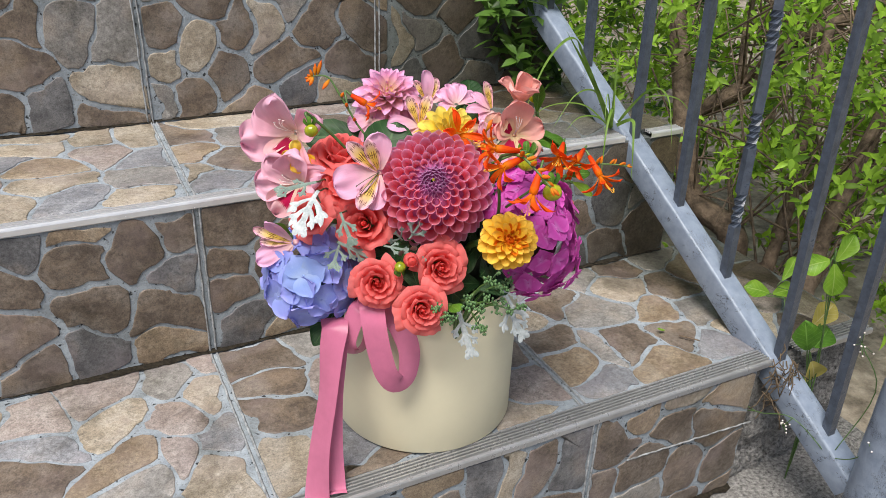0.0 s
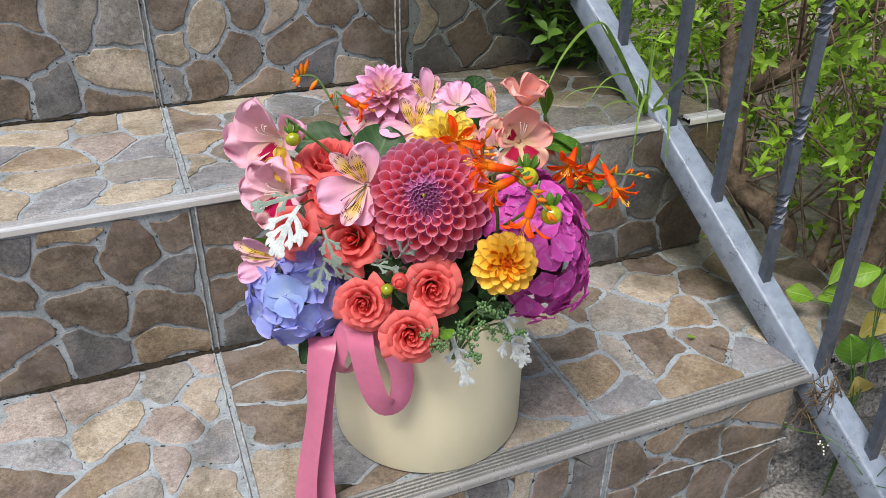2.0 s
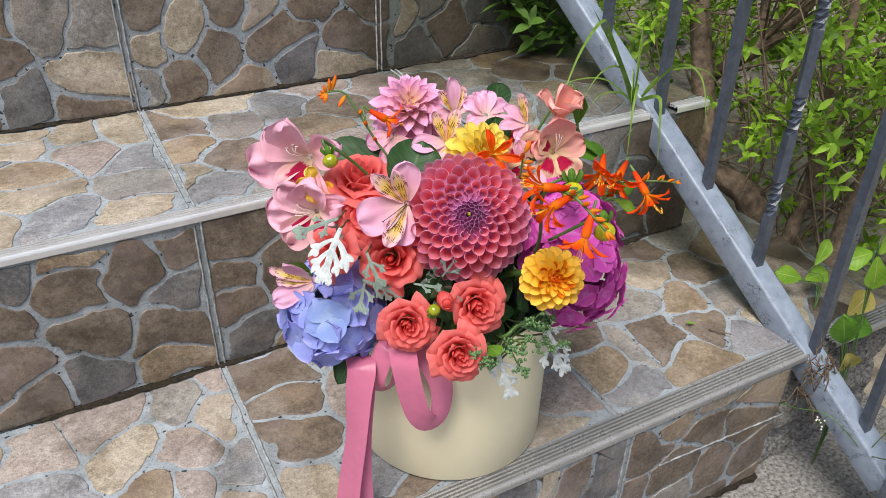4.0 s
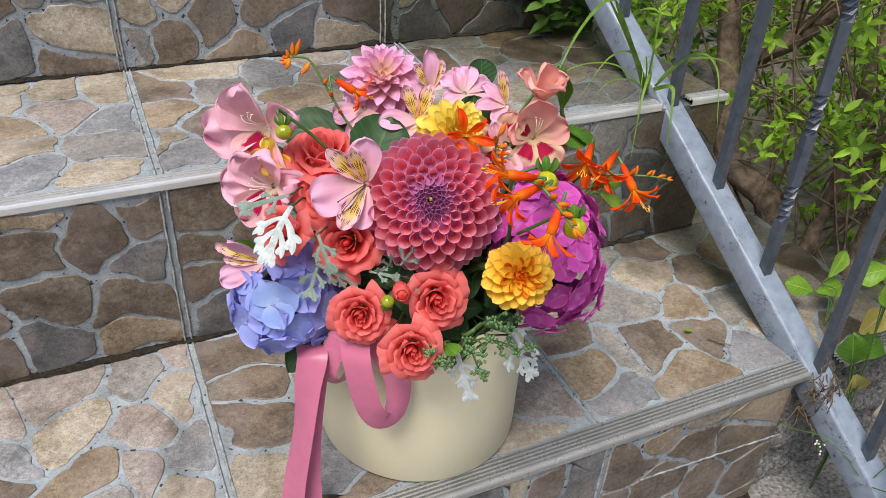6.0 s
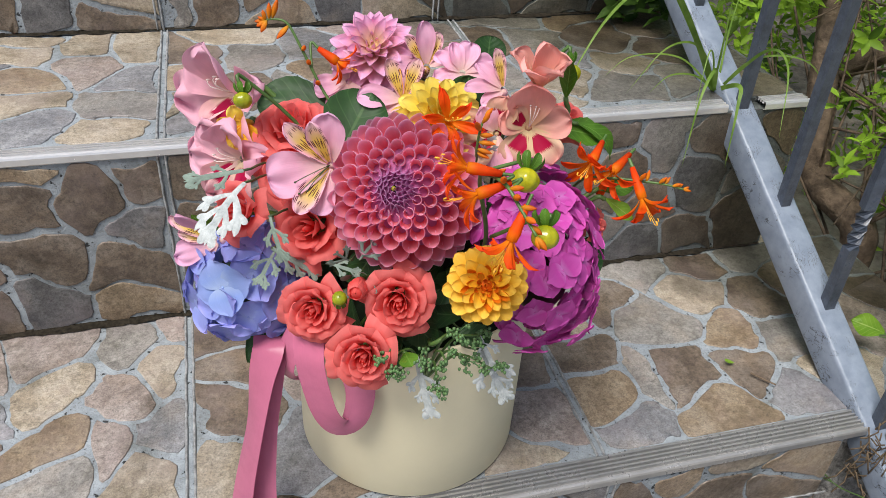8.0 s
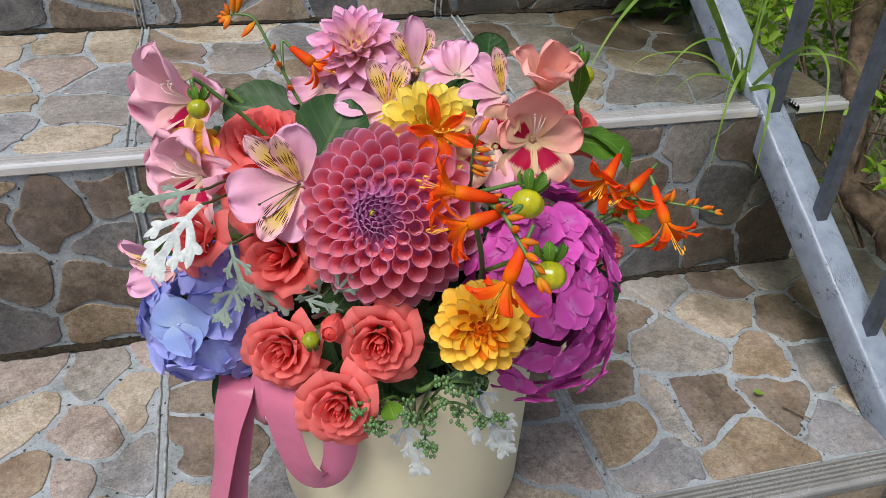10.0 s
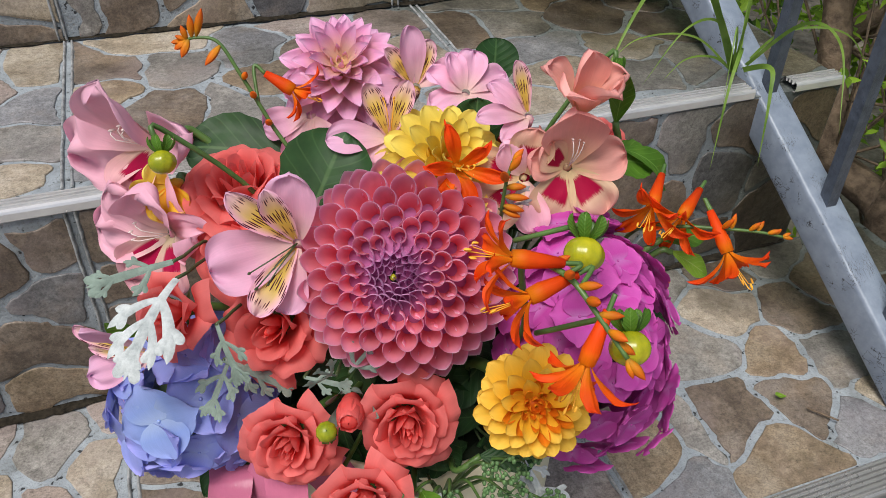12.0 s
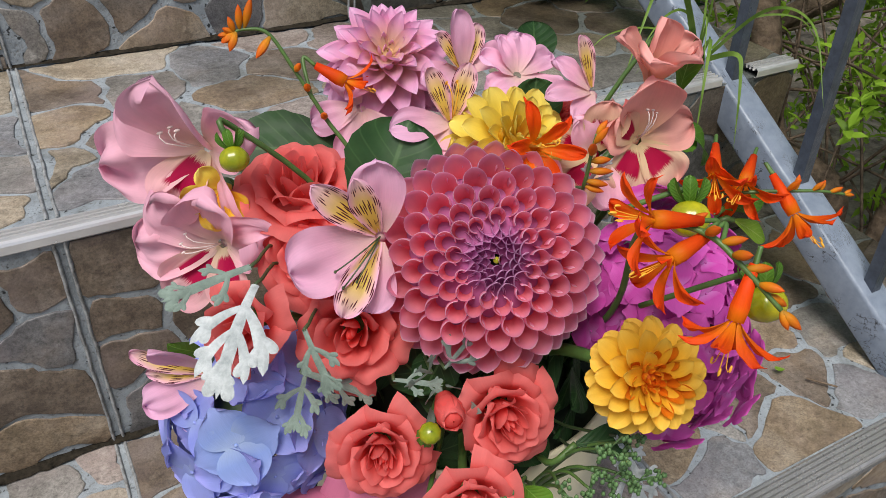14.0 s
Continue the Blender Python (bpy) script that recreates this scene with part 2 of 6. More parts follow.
PAINT = paint_material()
IRON = plain("dark_grey_paint", (0.058, 0.072, 0.098), 0.36, vary=0.35, scale=90, relief=0.002)
METAL = plain("ribbed_aluminium", (0.40, 0.40, 0.395), 0.34, 0.5, vary=0.14, scale=45)
POLISHED = plain("polished_aluminium", (0.72, 0.72, 0.715), 0.28, 0.5, vary=0.08, scale=45)
CONCRETE = plain("rough_concrete", (0.12, 0.115, 0.105), 0.9, vary=0.7, scale=210, relief=0.010, color2=(0.40, 0.385, 0.36))
JOINT = plain("joint_mortar", (0.24, 0.24, 0.235), 0.85, vary=0.6, scale=120, relief=0.002, color2=(0.42, 0.44, 0.45))
SOIL = plain("garden_soil", (0.22, 0.18, 0.125), 0.95, vary=0.6, scale=22, relief=0.02, color2=(0.50, 0.43, 0.33))
CARD = plain("cream_card", (0.78, 0.72, 0.51), 0.55, vary=0.02, scale=30, relief=0.0)
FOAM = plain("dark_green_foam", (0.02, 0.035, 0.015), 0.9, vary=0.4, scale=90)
BARK = plain("brown_bark", (0.09, 0.063, 0.04), 0.85, vary=0.5, scale=60, relief=0.01, color2=(0.27, 0.195, 0.13))
STEM = plain("green_stem", (0.075, 0.15, 0.035), 0.5, vary=0.3, scale=80)
DARKSTEM = plain("dark_stem", (0.05, 0.08, 0.03), 0.5, vary=0.3, scale=80)
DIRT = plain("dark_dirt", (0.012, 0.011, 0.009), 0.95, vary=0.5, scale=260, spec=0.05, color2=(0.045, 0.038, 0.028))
STRAW = plain("dry_straw", (0.12, 0.085, 0.05), 0.9, vary=0.5, scale=200)

PINKBALL = petal_material("rose_pink_petal", [(0.0, (0.86, 0.14, 0.18)), (0.5, (0.97, 0.32, 0.40)), (0.80, (0.98, 0.38, 0.56)), (0.91, (0.98, 0.46, 0.70)), (0.96, (0.99, 0.70, 0.84)), (1.0, (0.99, 0.80, 0.90))], vein=0.04, through_light=0.48)
PURPLE = petal_material("purple_petal", [(0.0, (0.56, 0.14, 0.36)), (0.6, (0.74, 0.28, 0.58)), (1.0, (0.88, 0.58, 0.84))], through_light=0.35)
GOLD = petal_material("golden_petal", [(0.0, (0.85, 0.30, 0.01)), (0.5, (0.95, 0.54, 0.03)), (1.0, (0.97, 0.66, 0.11))], through_light=0.25)
GOLDCORE = petal_material("orange_floret", [(0.0, (0.70, 0.12, 0.004)), (0.7, (0.88, 0.25, 0.01)), (1.0, (0.93, 0.42, 0.02))])
LILACPINK = petal_material("lilac_pink_petal", [(0.0, (0.85, 0.55, 0.22)), (0.35, (0.90, 0.52, 0.48)), (0.65, (0.95, 0.46, 0.72)), (1.0, (0.96, 0.62, 0.88))], through_light=0.3)
LEMON = petal_material("lemon_petal", [(0.0, (0.88, 0.56, 0.05)), (0.5, (0.93, 0.72, 0.09)), (1.0, (0.95, 0.82, 0.20))], through_light=0.25)
CORAL = petal_material("coral_petal", [(0.0, (0.97, 0.13, 0.115)), (0.55, (1.0, 0.19, 0.175)), (1.0, (1.0, 0.26, 0.245))], vein=0.06, through_light=0.5)
BLUE = petal_material("periwinkle_petal", [(0.0, (0.46, 0.56, 0.95)), (0.25, (0.38, 0.45, 0.93)), (0.7, (0.37, 0.42, 0.92)), (1.0, (0.44, 0.44, 0.93))], vein=0.1)
PALEBLUE = petal_material("pale_blue_petal", [(0.0, (0.52, 0.66, 0.95)), (0.4, (0.36, 0.50, 0.94)), (1.0, (0.40, 0.50, 0.94))], vein=0.1)
MAGENTA = petal_material("magenta_petal", [(0.0, (0.72, 0.24, 0.64)), (0.3, (0.68, 0.085, 0.48)), (1.0, (0.74, 0.14, 0.56))], vein=0.12)
PALEPINK = petal_material("pale_pink_petal", [(0.0, (0.93, 0.68, 0.58)), (0.4, (0.97, 0.52, 0.63)), (1.0, (0.98, 0.55, 0.71))], vein=0.1, through_light=0.25)
PALESPOT = petal_material("pale_pink_spotted_petal", [(0.0, (0.86, 0.70, 0.45)), (0.4, (0.86, 0.50, 0.50)), (1.0, (0.88, 0.50, 0.58))], through_light=0.25, patch=((0.42, 0.004, 0.06), 0.20, 0.50, 0.26))
PEACH = petal_material("peach_petal", [(0.0, (0.88, 0.60, 0.35)), (0.4, (0.96, 0.46, 0.38)), (1.0, (0.97, 0.45, 0.41))], vein=0.1, through_light=0.25)
PEACHSPOT = petal_material("peach_spotted_petal", [(0.0, (0.88, 0.66, 0.36)), (0.5, (0.88, 0.62, 0.42)), (1.0, (0.87, 0.40, 0.36))], through_light=0.25, patch=((0.42, 0.004, 0.05), 0.20, 0.48, 0.25))
LILY = petal_material("mauve_pink_petal", [(0.0, (0.86, 0.58, 0.52)), (0.4, (0.93, 0.48, 0.66)), (1.0, (0.95, 0.56, 0.80))], through_light=0.25)
LILYSTRIPE = petal_material("striped_petal", [(0.0, (0.72, 0.42, 0.08)), (0.45, (0.88, 0.64, 0.12)), (0.75, (0.85, 0.56, 0.48)), (1.0, (0.80, 0.48, 0.62))], through_light=0.22, edge=((0.88, 0.46, 0.64), 0.20), streak=(0.09, 0.01, 0.025))
FIRE = petal_material("flame_orange_petal", [(0.0, (0.98, 0.30, 0.008)), (0.4, (1.0, 0.125, 0.005)), (1.0, (1.0, 0.07, 0.008))], through_light=0.36)
FIREBUD = petal_material("orange_bud", [(0.0, (0.25, 0.20, 0.03)), (0.35, (0.72, 0.26, 0.01)), (1.0, (0.72, 0.10, 0.01))], through_light=0.1)
STAMEN = plain("yellow_stamen", (0.86, 0.42, 0.03), 0.6, vary=0.2)
WHITE = plain("pale_stamen", (0.8, 0.72, 0.68), 0.6, vary=0.1)
SILVER = plain("silver_felt", (0.40, 0.45, 0.45), 0.9, vary=0.25, scale=160, relief=0.0015, spec=0.2, color2=(0.60, 0.64, 0.64))
DUSK = plain("grey_green_felt", (0.20, 0.26, 0.22), 0.9, vary=0.25, scale=160, relief=0.0015, spec=0.2)
RIBBON = petal_material("mauve_satin", [(0.0, (0.60, 0.165, 0.285)), (1.0, (0.67, 0.215, 0.345))], vein=0.06, through_light=0.08, rough=0.22)
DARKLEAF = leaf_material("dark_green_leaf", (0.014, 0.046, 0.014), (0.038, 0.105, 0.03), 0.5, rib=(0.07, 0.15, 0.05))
BRIGHTLEAF = leaf_material("bright_green_leaf", (0.05, 0.14, 0.012), (0.12, 0.27, 0.03), 0.38, rib=(0.17, 0.33, 0.06))
LIMELEAF = leaf_material("lime_green_leaf", (0.14, 0.30, 0.02), (0.27, 0.46, 0.05), 0.4, rib=(0.35, 0.5, 0.12), through_light=0.35)
YELLOWLEAF = leaf_material("yellowing_leaf", (0.50, 0.42, 0.08), (0.66, 0.56, 0.16), 0.5, rib=(0.7, 0.62, 0.3), through_light=0.35)
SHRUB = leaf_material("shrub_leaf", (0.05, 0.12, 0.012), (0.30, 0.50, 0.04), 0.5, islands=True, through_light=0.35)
# shrub leaf again, shade put into its darker green for back bushes and creeper
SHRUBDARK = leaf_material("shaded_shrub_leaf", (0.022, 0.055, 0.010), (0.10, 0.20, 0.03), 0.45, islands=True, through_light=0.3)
GRASS = leaf_material("grass_blade", (0.12, 0.23, 0.03), (0.24, 0.38, 0.07), 0.45, through_light=0.35)
BUDGREEN = plain("yellow_green_bud", (0.26, 0.34, 0.010), 0.26, vary=0.35, scale=70, color2=(0.52, 0.47, 0.015))
SEED = plain("grey_green_seed", (0.10, 0.20, 0.07), 0.6, vary=0.3, scale=300)


# ---- mesh helpers ----
class Shape:
    """Gathers vertices, faces, UVs and material slots of one mesh."""

    def __init__(self):
        self.v, self.f, self.uv, self.mi = [], [], [], []

    def grid(self, fn, nu, nv, slot=0, m=None, closed=False):
        """A sheet of points fn(a, b), a and b from 0 to 1."""
        o = len(self.v)
        for i in range(nu + 1):
            for j in range(nv + 1):
                p = Vector(fn(i / nu, j / nv))
                self.v.append(m @ p if m else p)
                self.uv.append((i / nu, j / nv))
        for i in range(nu):
            for j in range(nv):
                a = o + i * (nv + 1) + j
                self.f.append((a, a + nv + 1, a + nv + 2, a + 1))
                self.mi.append(slot)
        return self

    def tube(self, points, radii, sides=6, slot=0, cap=True):
        pts = [Vector(p) for p in points]
        if not isinstance(radii, (list, tuple)):
            radii = [radii] * len(pts)
        o, n, side = len(self.v), len(pts), None
        for i, p in enumerate(pts):
            d = (pts[min(i + 1, n - 1)] - pts[max(i - 1, 0)]).normalized()
            side = (side - d * side.dot(d)).normalized() if side else d.orthogonal().normalized()
            other = d.cross(side)
            for k in range(sides):
                a = 2 * math.pi * k / sides
                self.v.append(p + (side * math.cos(a) + other * math.sin(a)) * radii[i])
                self.uv.append((i / (n - 1), k / sides))
        for i in range(n - 1):
            for k in range(sides):
                a, b = o + i * sides + k, o + i * sides + (k + 1) % sides
                self.f.append((a, b, b + sides, a + sides))
                self.mi.append(slot)
        if cap:
            self.f.append(tuple(o + k for k in reversed(range(sides))))
            self.f.append(tuple(o + (n - 1) * sides + k for k in range(sides)))
            self.mi += [slot, slot]
        return self

    def ball(self, centre, size, slot=0, nu=8, nv=6, m=None):
        c, s = Vector(centre), size if isinstance(size, (tuple, list)) else (size,) * 3
        def fn(a, b):
            t, p = math.pi * (0.02 + 0.96 * a), 2 * math.pi * b
            q = Vector((s[0] * math.sin(t) * math.cos(p), s[1] * math.sin(t) * math.sin(p), s[2] * math.cos(t)))
            return (m @ q if m else q) + c
        return self.grid(fn, nv, nu, slot)

    def box(self, lo, hi, slot=0):
        o = len(self.v)
        for z in (lo[2], hi[2]):
            for x, y in ((lo[0], lo[1]), (hi[0], lo[1]), (hi[0], hi[1]), (lo[0], hi[1])):
                self.v.append(Vector((x, y, z)))
                self.uv.append((x, y))
        for q in ((0, 3, 2, 1), (4, 5, 6, 7), (0, 1, 5, 4), (1, 2, 6, 5), (2, 3, 7, 6), (3, 0, 4, 7)):
            self.f.append(tuple(o + k for k in q))
            self.mi.append(slot)
        return self

    def mesh(self, name, mats, smooth=True):
        me = bpy.data.meshes.new(name)
        me.from_pydata([tuple(p) for p in self.v], [], self.f)
        for mat in mats if isinstance(mats, (list, tuple)) else [mats]:
            me.materials.append(mat)
        me.polygons.foreach_set("material_index", self.mi)
        me.polygons.foreach_set("use_smooth", [smooth] * len(self.f))
        layer = me.uv_layers.new(name="UVMap")
        index = np.empty(len(me.loops), int)
        me.loops.foreach_get("vertex_index", index)
        layer.data.foreach_set("uv", np.array(self.uv, float)[index].ravel())
        me.update()
        return me


def part(name, mesh, parent=None, m=None, label=""):
    ob = new(name, mesh)
    if parent:
        ob.parent = parent
    if m is not None:
        ob.matrix_basis = m
    if label:
        ob["label"] = label
    return ob


def thing(name, label, category, m=None, group="", kind="", mesh=None):
    ob = new(name, mesh)
    if m is not None:
        ob.matrix_basis = m
    return tagged(ob, label, category, group, kind)


def facing(p, n, roll=0.0, s=1.0):
    """Local z along n, local y up as far as it can be; turned by roll degrees about n."""
    z = Vector(n).normalized()
    x = Vector((0, 0, 1)).cross(z)
    x = x.normalized() if x.length > 1e-4 else Vector((1, 0, 0))
    y = z.cross(x)
    r = Matrix((x, y, z)).transposed().to_4x4()
    return Matrix.Translation(p) @ r @ pose(0, 0, 0, 0, 0, roll) @ Matrix.Diagonal((s, s, s, 1))


def smooth_line(points, n=12):
    """A Catmull-Rom line through the points."""
    p = [Vector(q) for q in points]
    p = [2 * p[0] - p[1]] + p + [2 * p[-1] - p[-2]]
    out = []
    for i in range(1, len(p) - 2):
        for k in range(n):
            t = k / n
            a, b, c, d = p[i - 1], p[i], p[i + 1], p[i + 2]
            out.append(0.5 * (2 * b + (c - a) * t + (2 * a - 5 * b + 4 * c - d) * t * t + (3 * b - a - 3 * c + d) * t**3))
    return out + [p[-2]]


# ---- stairs ----
STEP_H, TREAD_Y, NOSE = 0.187, 0.2785, 0.0235
LEFT, RAIL_X, RIGHT = -0.80, 0.583, 0.74
SEEDS = {
    "riser_c": "-0.127 0.323 b, -0.148 0.270 b, -0.121 0.213 s, -0.176 0.211 b, -0.082 0.310 g, -0.034 0.303 g, -0.049 0.239 t, -0.062 0.203 b, 0.018 0.309 b, 0.028 0.264 t, 0.005 0.219 g, 0.045 0.215 b, 0.073 0.277 t, 0.123 0.302 b, 0.107 0.242 b, 0.177 0.258 b, 0.139 0.205 o, 0.197 0.214 s, 0.240 0.301 b, 0.273 0.242 b, 0.287 0.296 b, 0.252 0.201 t, 0.347 0.263 t, 0.369 0.205 s, 0.389 0.279 g, 0.430 0.240 b, 0.463 0.204 g, 0.487 0.259 s, 0.148 0.300 t",
    "tread_b": "-0.151 0.272 t, -0.075 0.259 t, -0.021 0.239 t, -0.150 0.221 t, -0.071 0.180 p, -0.022 0.139 v, -0.169 0.192 v, -0.136 0.152 o, -0.041 0.085 g, -0.118 0.055 v, -0.135 0.104 t, -0.170 0.061 t, -0.052 0.044 t, 0.032 0.200 b, 0.025 0.145 o, 0.013 0.073 t, 0.039 0.048 v, 0.086 0.201 g, 0.071 0.110 b, 0.410 0.200 g, 0.502 0.207 b, 0.498 0.120 t, 0.569 0.157 b, 0.540 0.070 g, 0.421 0.135 v, 0.354 0.207 b",
    "riser_b": "-0.161 0.169 s, -0.176 0.122 b, -0.125 0.174 o, -0.122 0.144 b, -0.128 0.087 b, -0.061 0.149 b, -0.016 0.170 b, -0.024 0.115 s, -0.045 0.060 b, -0.121 0.029 s, -0.180 0.014 b, -0.055 0.018 o, 0.030 0.151 b, 0.022 0.109 b, 0.022 0.077 b, 0.034 0.029 s, 0.496 0.151 g, 0.498 0.080 b, 0.564 0.144 b, 0.546 0.100 s, 0.609 0.051 b, 0.606 0.110 g, 0.549 0.028 b",
    "tread_a": "-0.124 -0.023 p, -0.052 -0.034 g, -0.016 -0.021 p, -0.017 -0.067 t, -0.187 -0.047 p, -0.120 -0.090 t, -0.061 -0.104 p, -0.175 -0.101 v, -0.019 -0.150 v, -0.188 -0.134 b, -0.117 -0.148 o, -0.065 -0.159 p, -0.034 -0.205 t, -0.100 -0.186 g, 0.046 -0.040 b, 0.052 -0.085 b, 0.035 -0.137 b, 0.020 -0.200 t, 0.096 -0.207 v, 0.101 -0.243 b, 0.131 -0.266 t",
    "tread_a_more": "0.366 -0.142 b, 0.358 -0.192 o, 0.380 -0.230 v, 0.423 -0.175 g, 0.453 -0.181 b, 0.458 -0.099 g, 0.655 -0.065 o, 0.540 -0.134 o, 0.553 -0.014 b, 0.591 -0.096 b, 0.522 -0.188 b, 0.550 -0.240 v, 0.475 -0.242 o, 0.308 -0.202 p, 0.264 -0.248 t, 0.239 -0.255 v, 0.587 -0.155 g, 0.419 -0.065 b, 0.488 -0.020 g, 0.209 -0.267 b",
    "riser_a": "0.372 -0.035 b, 0.309 -0.031 s, 0.454 -0.056 b, 0.408 -0.007 o, 0.461 -0.008 t, 0.522 -0.027 o, 0.509 -0.068 b, 0.549 -0.125 b, 0.476 -0.119 b, 0.268 -0.031 b, 0.232 -0.028 t, 0.575 -0.074 b, 0.404 -0.095 b, 0.202 -0.023 s",
}


def seeds(*names):
    rows = []
    for name in names:
        for row in SEEDS[name].split(", "):
            u, v, c = row.split()
            rows.append((float(u), float(v), c))
    return rows


def clip(poly, n, d):
    """The part of a convex polygon with n.p <= d."""
    out = []
    for i, p in enumerate(poly):
        q = poly[(i + 1) % len(poly)]
        a, b = n.dot(p) - d, n.dot(q) - d
        if a <= 0:
            out.append(p)
        if a * b < 0:
            out.append(p + (q - p) * (a / (a - b)))
    return out


def wobble(p, salt):
    a = noise.noise(Vector((p.x * 17, p.y * 17, salt))) * 0.021 + noise.noise(Vector((p.x * 75, p.y * 75, salt + 5))) * 0.0045
    b = noise.noise(Vector((p.x * 17, p.y * 17, salt + 9))) * 0.021 + noise.noise(Vector((p.x * 75, p.y * 75, salt + 14))) * 0.0045
    return Vector((p.x + a, p.y + b))


def flagstones(parent, rows, u0, u1, v0, v1, joints, to_world, salt, filler="bbbgsot", gap=0.0048, height=0.0013):
    """Flat stones set in mortar: one cell round each centre, cut at the tile joints."""
    rows = [r for r in rows if u0 < r[0] < u1 and v0 < r[1] < v1]
    r2 = random.Random(salt)
    for _ in range(int((u1 - u0) * (v1 - v0) * 3500)):
        u, v = r2.uniform(u0, u1), r2.uniform(v0, v1)
        if all((u - a) ** 2 + ((v - b) * 1.15) ** 2 > 0.06**2 for a, b, _ in rows):
            rows.append((u, v, r2.choice(filler)))
    edges = [u0] + [j for j in joints if u0 < j < u1] + [u1]
    for u, v, code in rows:
        lo = max(e for e in edges if e <= u)
        hi = min(e for e in edges if e > u)
        g = 0.003
        a, b = (lo + (g if lo > u0 else 0.001)), (hi - (g if hi < u1 else 0.001))
        c, d = v0 + 0.002, v1 - 0.002
        poly = [Vector((a, c)), Vector((b, c)), Vector((b, d)), Vector((a, d))]
        here = Vector((u, v))
        for s, t, _ in rows:
            if (s, t) == (u, v) or not (lo <= s < hi) or (s - u) ** 2 + (t - v) ** 2 > 0.06:
                continue
            there = Vector((s, t))
            n = (there - here).normalized()
            poly = clip(poly, n, n.dot((here + there) / 2) - gap / 2)
            if len(poly) < 3:
                break
        if len(poly) < 3:
            continue
        line = []
        for i, p in enumerate(poly):
            q = poly[(i + 1) % len(poly)]
            k = max(1, int((q - p).length / 0.007))
            line += [p + (q - p) * (j / k) for j in range(k)]
        soft = []
        for i, p in enumerate(line):
            q = (line[i - 1] + 2 * p + line[(i + 1) % len(line)]) / 4
            w = wobble(q, salt)
            soft.append(Vector((min(max(w.x, a), b), min(max(w.y, c), d))))
        mid = sum(soft, Vector((0, 0))) / len(soft)
        lift = height * r2.uniform(0.75, 1.15)
        sh = Shape()
        n = len(soft)
        for inset, z in ((0.0, -0.002), (0.0002, lift * 0.6), (0.0007, lift * 0.94), (0.0017, lift)):
            for p in soft:
                off = p - mid
                q = off * (1 - inset / max(off.length, 0.004))
                sh.v.append(Vector((q.x, q.y, z)))
                sh.uv.append((q.x, q.y))
        for ring in range(3):
            for i in range(n):
                x, y = ring * n + i, ring * n + (i + 1) % n
                sh.f.append((x, y, y + n, x + n))
                sh.mi.append(0)
        sh.f.append(tuple(3 * n + i for i in range(n)))
        sh.mi.append(0)
        part("stone", sh.mesh("stone", STONE[code]), parent, to_world @ Matrix.Translation((mid.x, mid.y, 0)))


def lying(z):
    return Matrix.Translation((0, 0, z))


def upright(y):
    """u along x, v up, facing towards -y."""
    return Matrix(((1, 0, 0, 0), (0, 0, -1, y), (0, 1, 0, 0), (0, 0, 0, 1)))


def bed(name, label, category, lo, hi, mat):
    return thing(name, label, category, kind="structure", mesh=Shape().box(lo, hi).mesh(name, mat, False))


def joint_strip(parent, u, v0, v1, m, wide=0.0045):
    sh = Shape()
    for k, (x0, x1, z) in enumerate(((-wide, -wide * 0.45, 0.0022), (wide * 0.45, wide, 0.0022))):
        sh.grid(lambda a, b: (u + x0 + (x1 - x0) * b + noise.noise(Vector((0, v0 + (v1 - v0) * a, u)) * 60) * 0.0008, v0 + (v1 - v0) * a, z * math.sin(math.pi * (0.1 + 0.8 * b)) + 0.0003), 30, 4)
    part("tile_joint", sh.mesh("tile_joint", JOINT), parent, m)


def nosing(y_front, z, x0, x1, label, NOSE=0.028):
    """Ribbed aluminium edge strip with a rolled front lip."""
    prof = [(NOSE + 0.001, -0.003), (NOSE, 0.0015)]
    for k in range(int((NOSE - 0.002) / 0.0040)):
        y = NOSE - 0.002 - k * 0.0040
        prof += [(y, 0.0032), (y - 0.0018, 0.0034), (y - 0.0020, 0.0002), (y - 0.0036, 0.0002)]
    prof += [(0.0, 0.0034), (-0.002, 0.0026), (-0.0028, 0.001), (-0.0028, -0.0045), (-0.002, -0.0055), (0.0, -0.0055)]
    sh = Shape()
    n = len(prof)
    for x in (x0, x1):
        for y, h in prof:
            sh.v.append(Vector((x, y_front + y, z + h)))
            sh.uv.append((x, y))
    for i in range(n - 1):
        sh.f.append((i, i + 1, n + i + 1, n + i))
        sh.mi.append(0)
    return thing("stair_nosing", label, "stair nosing", kind="structure", mesh=sh.mesh("stair_nosing", METAL if z < 0.1 else POLISHED, False))


joints = (-0.33, 0.0, 0.335)
deep = 0.05
# middle and lower risers, treads, upper riser, top tread
ROWS = [
    ("riser_a", "riser", -TREAD_Y, -STEP_H, -0.005, ("riser_a",), 31, 0.566),
    ("riser_b", "riser", 0.0, 0.0, STEP_H - 0.005, ("riser_b",), 32, 0.655),
    ("riser_c", "riser", 0.277, STEP_H, 2 * STEP_H - 0.005, ("riser_c",), 33, 0.63),
    ("tread_a", "tread", 0.0, -TREAD_Y + NOSE, 0.0, ("tread_a", "tread_a_more"), 34, 0.76),
    ("tread_b", "tread", STEP_H, 0.0165, 0.277, ("tread_b",), 35, 0.655),
    ("tread_c", "tread", 2 * STEP_H, 0.277 + 0.0165, 0.56, (), 36, 0.63),
]
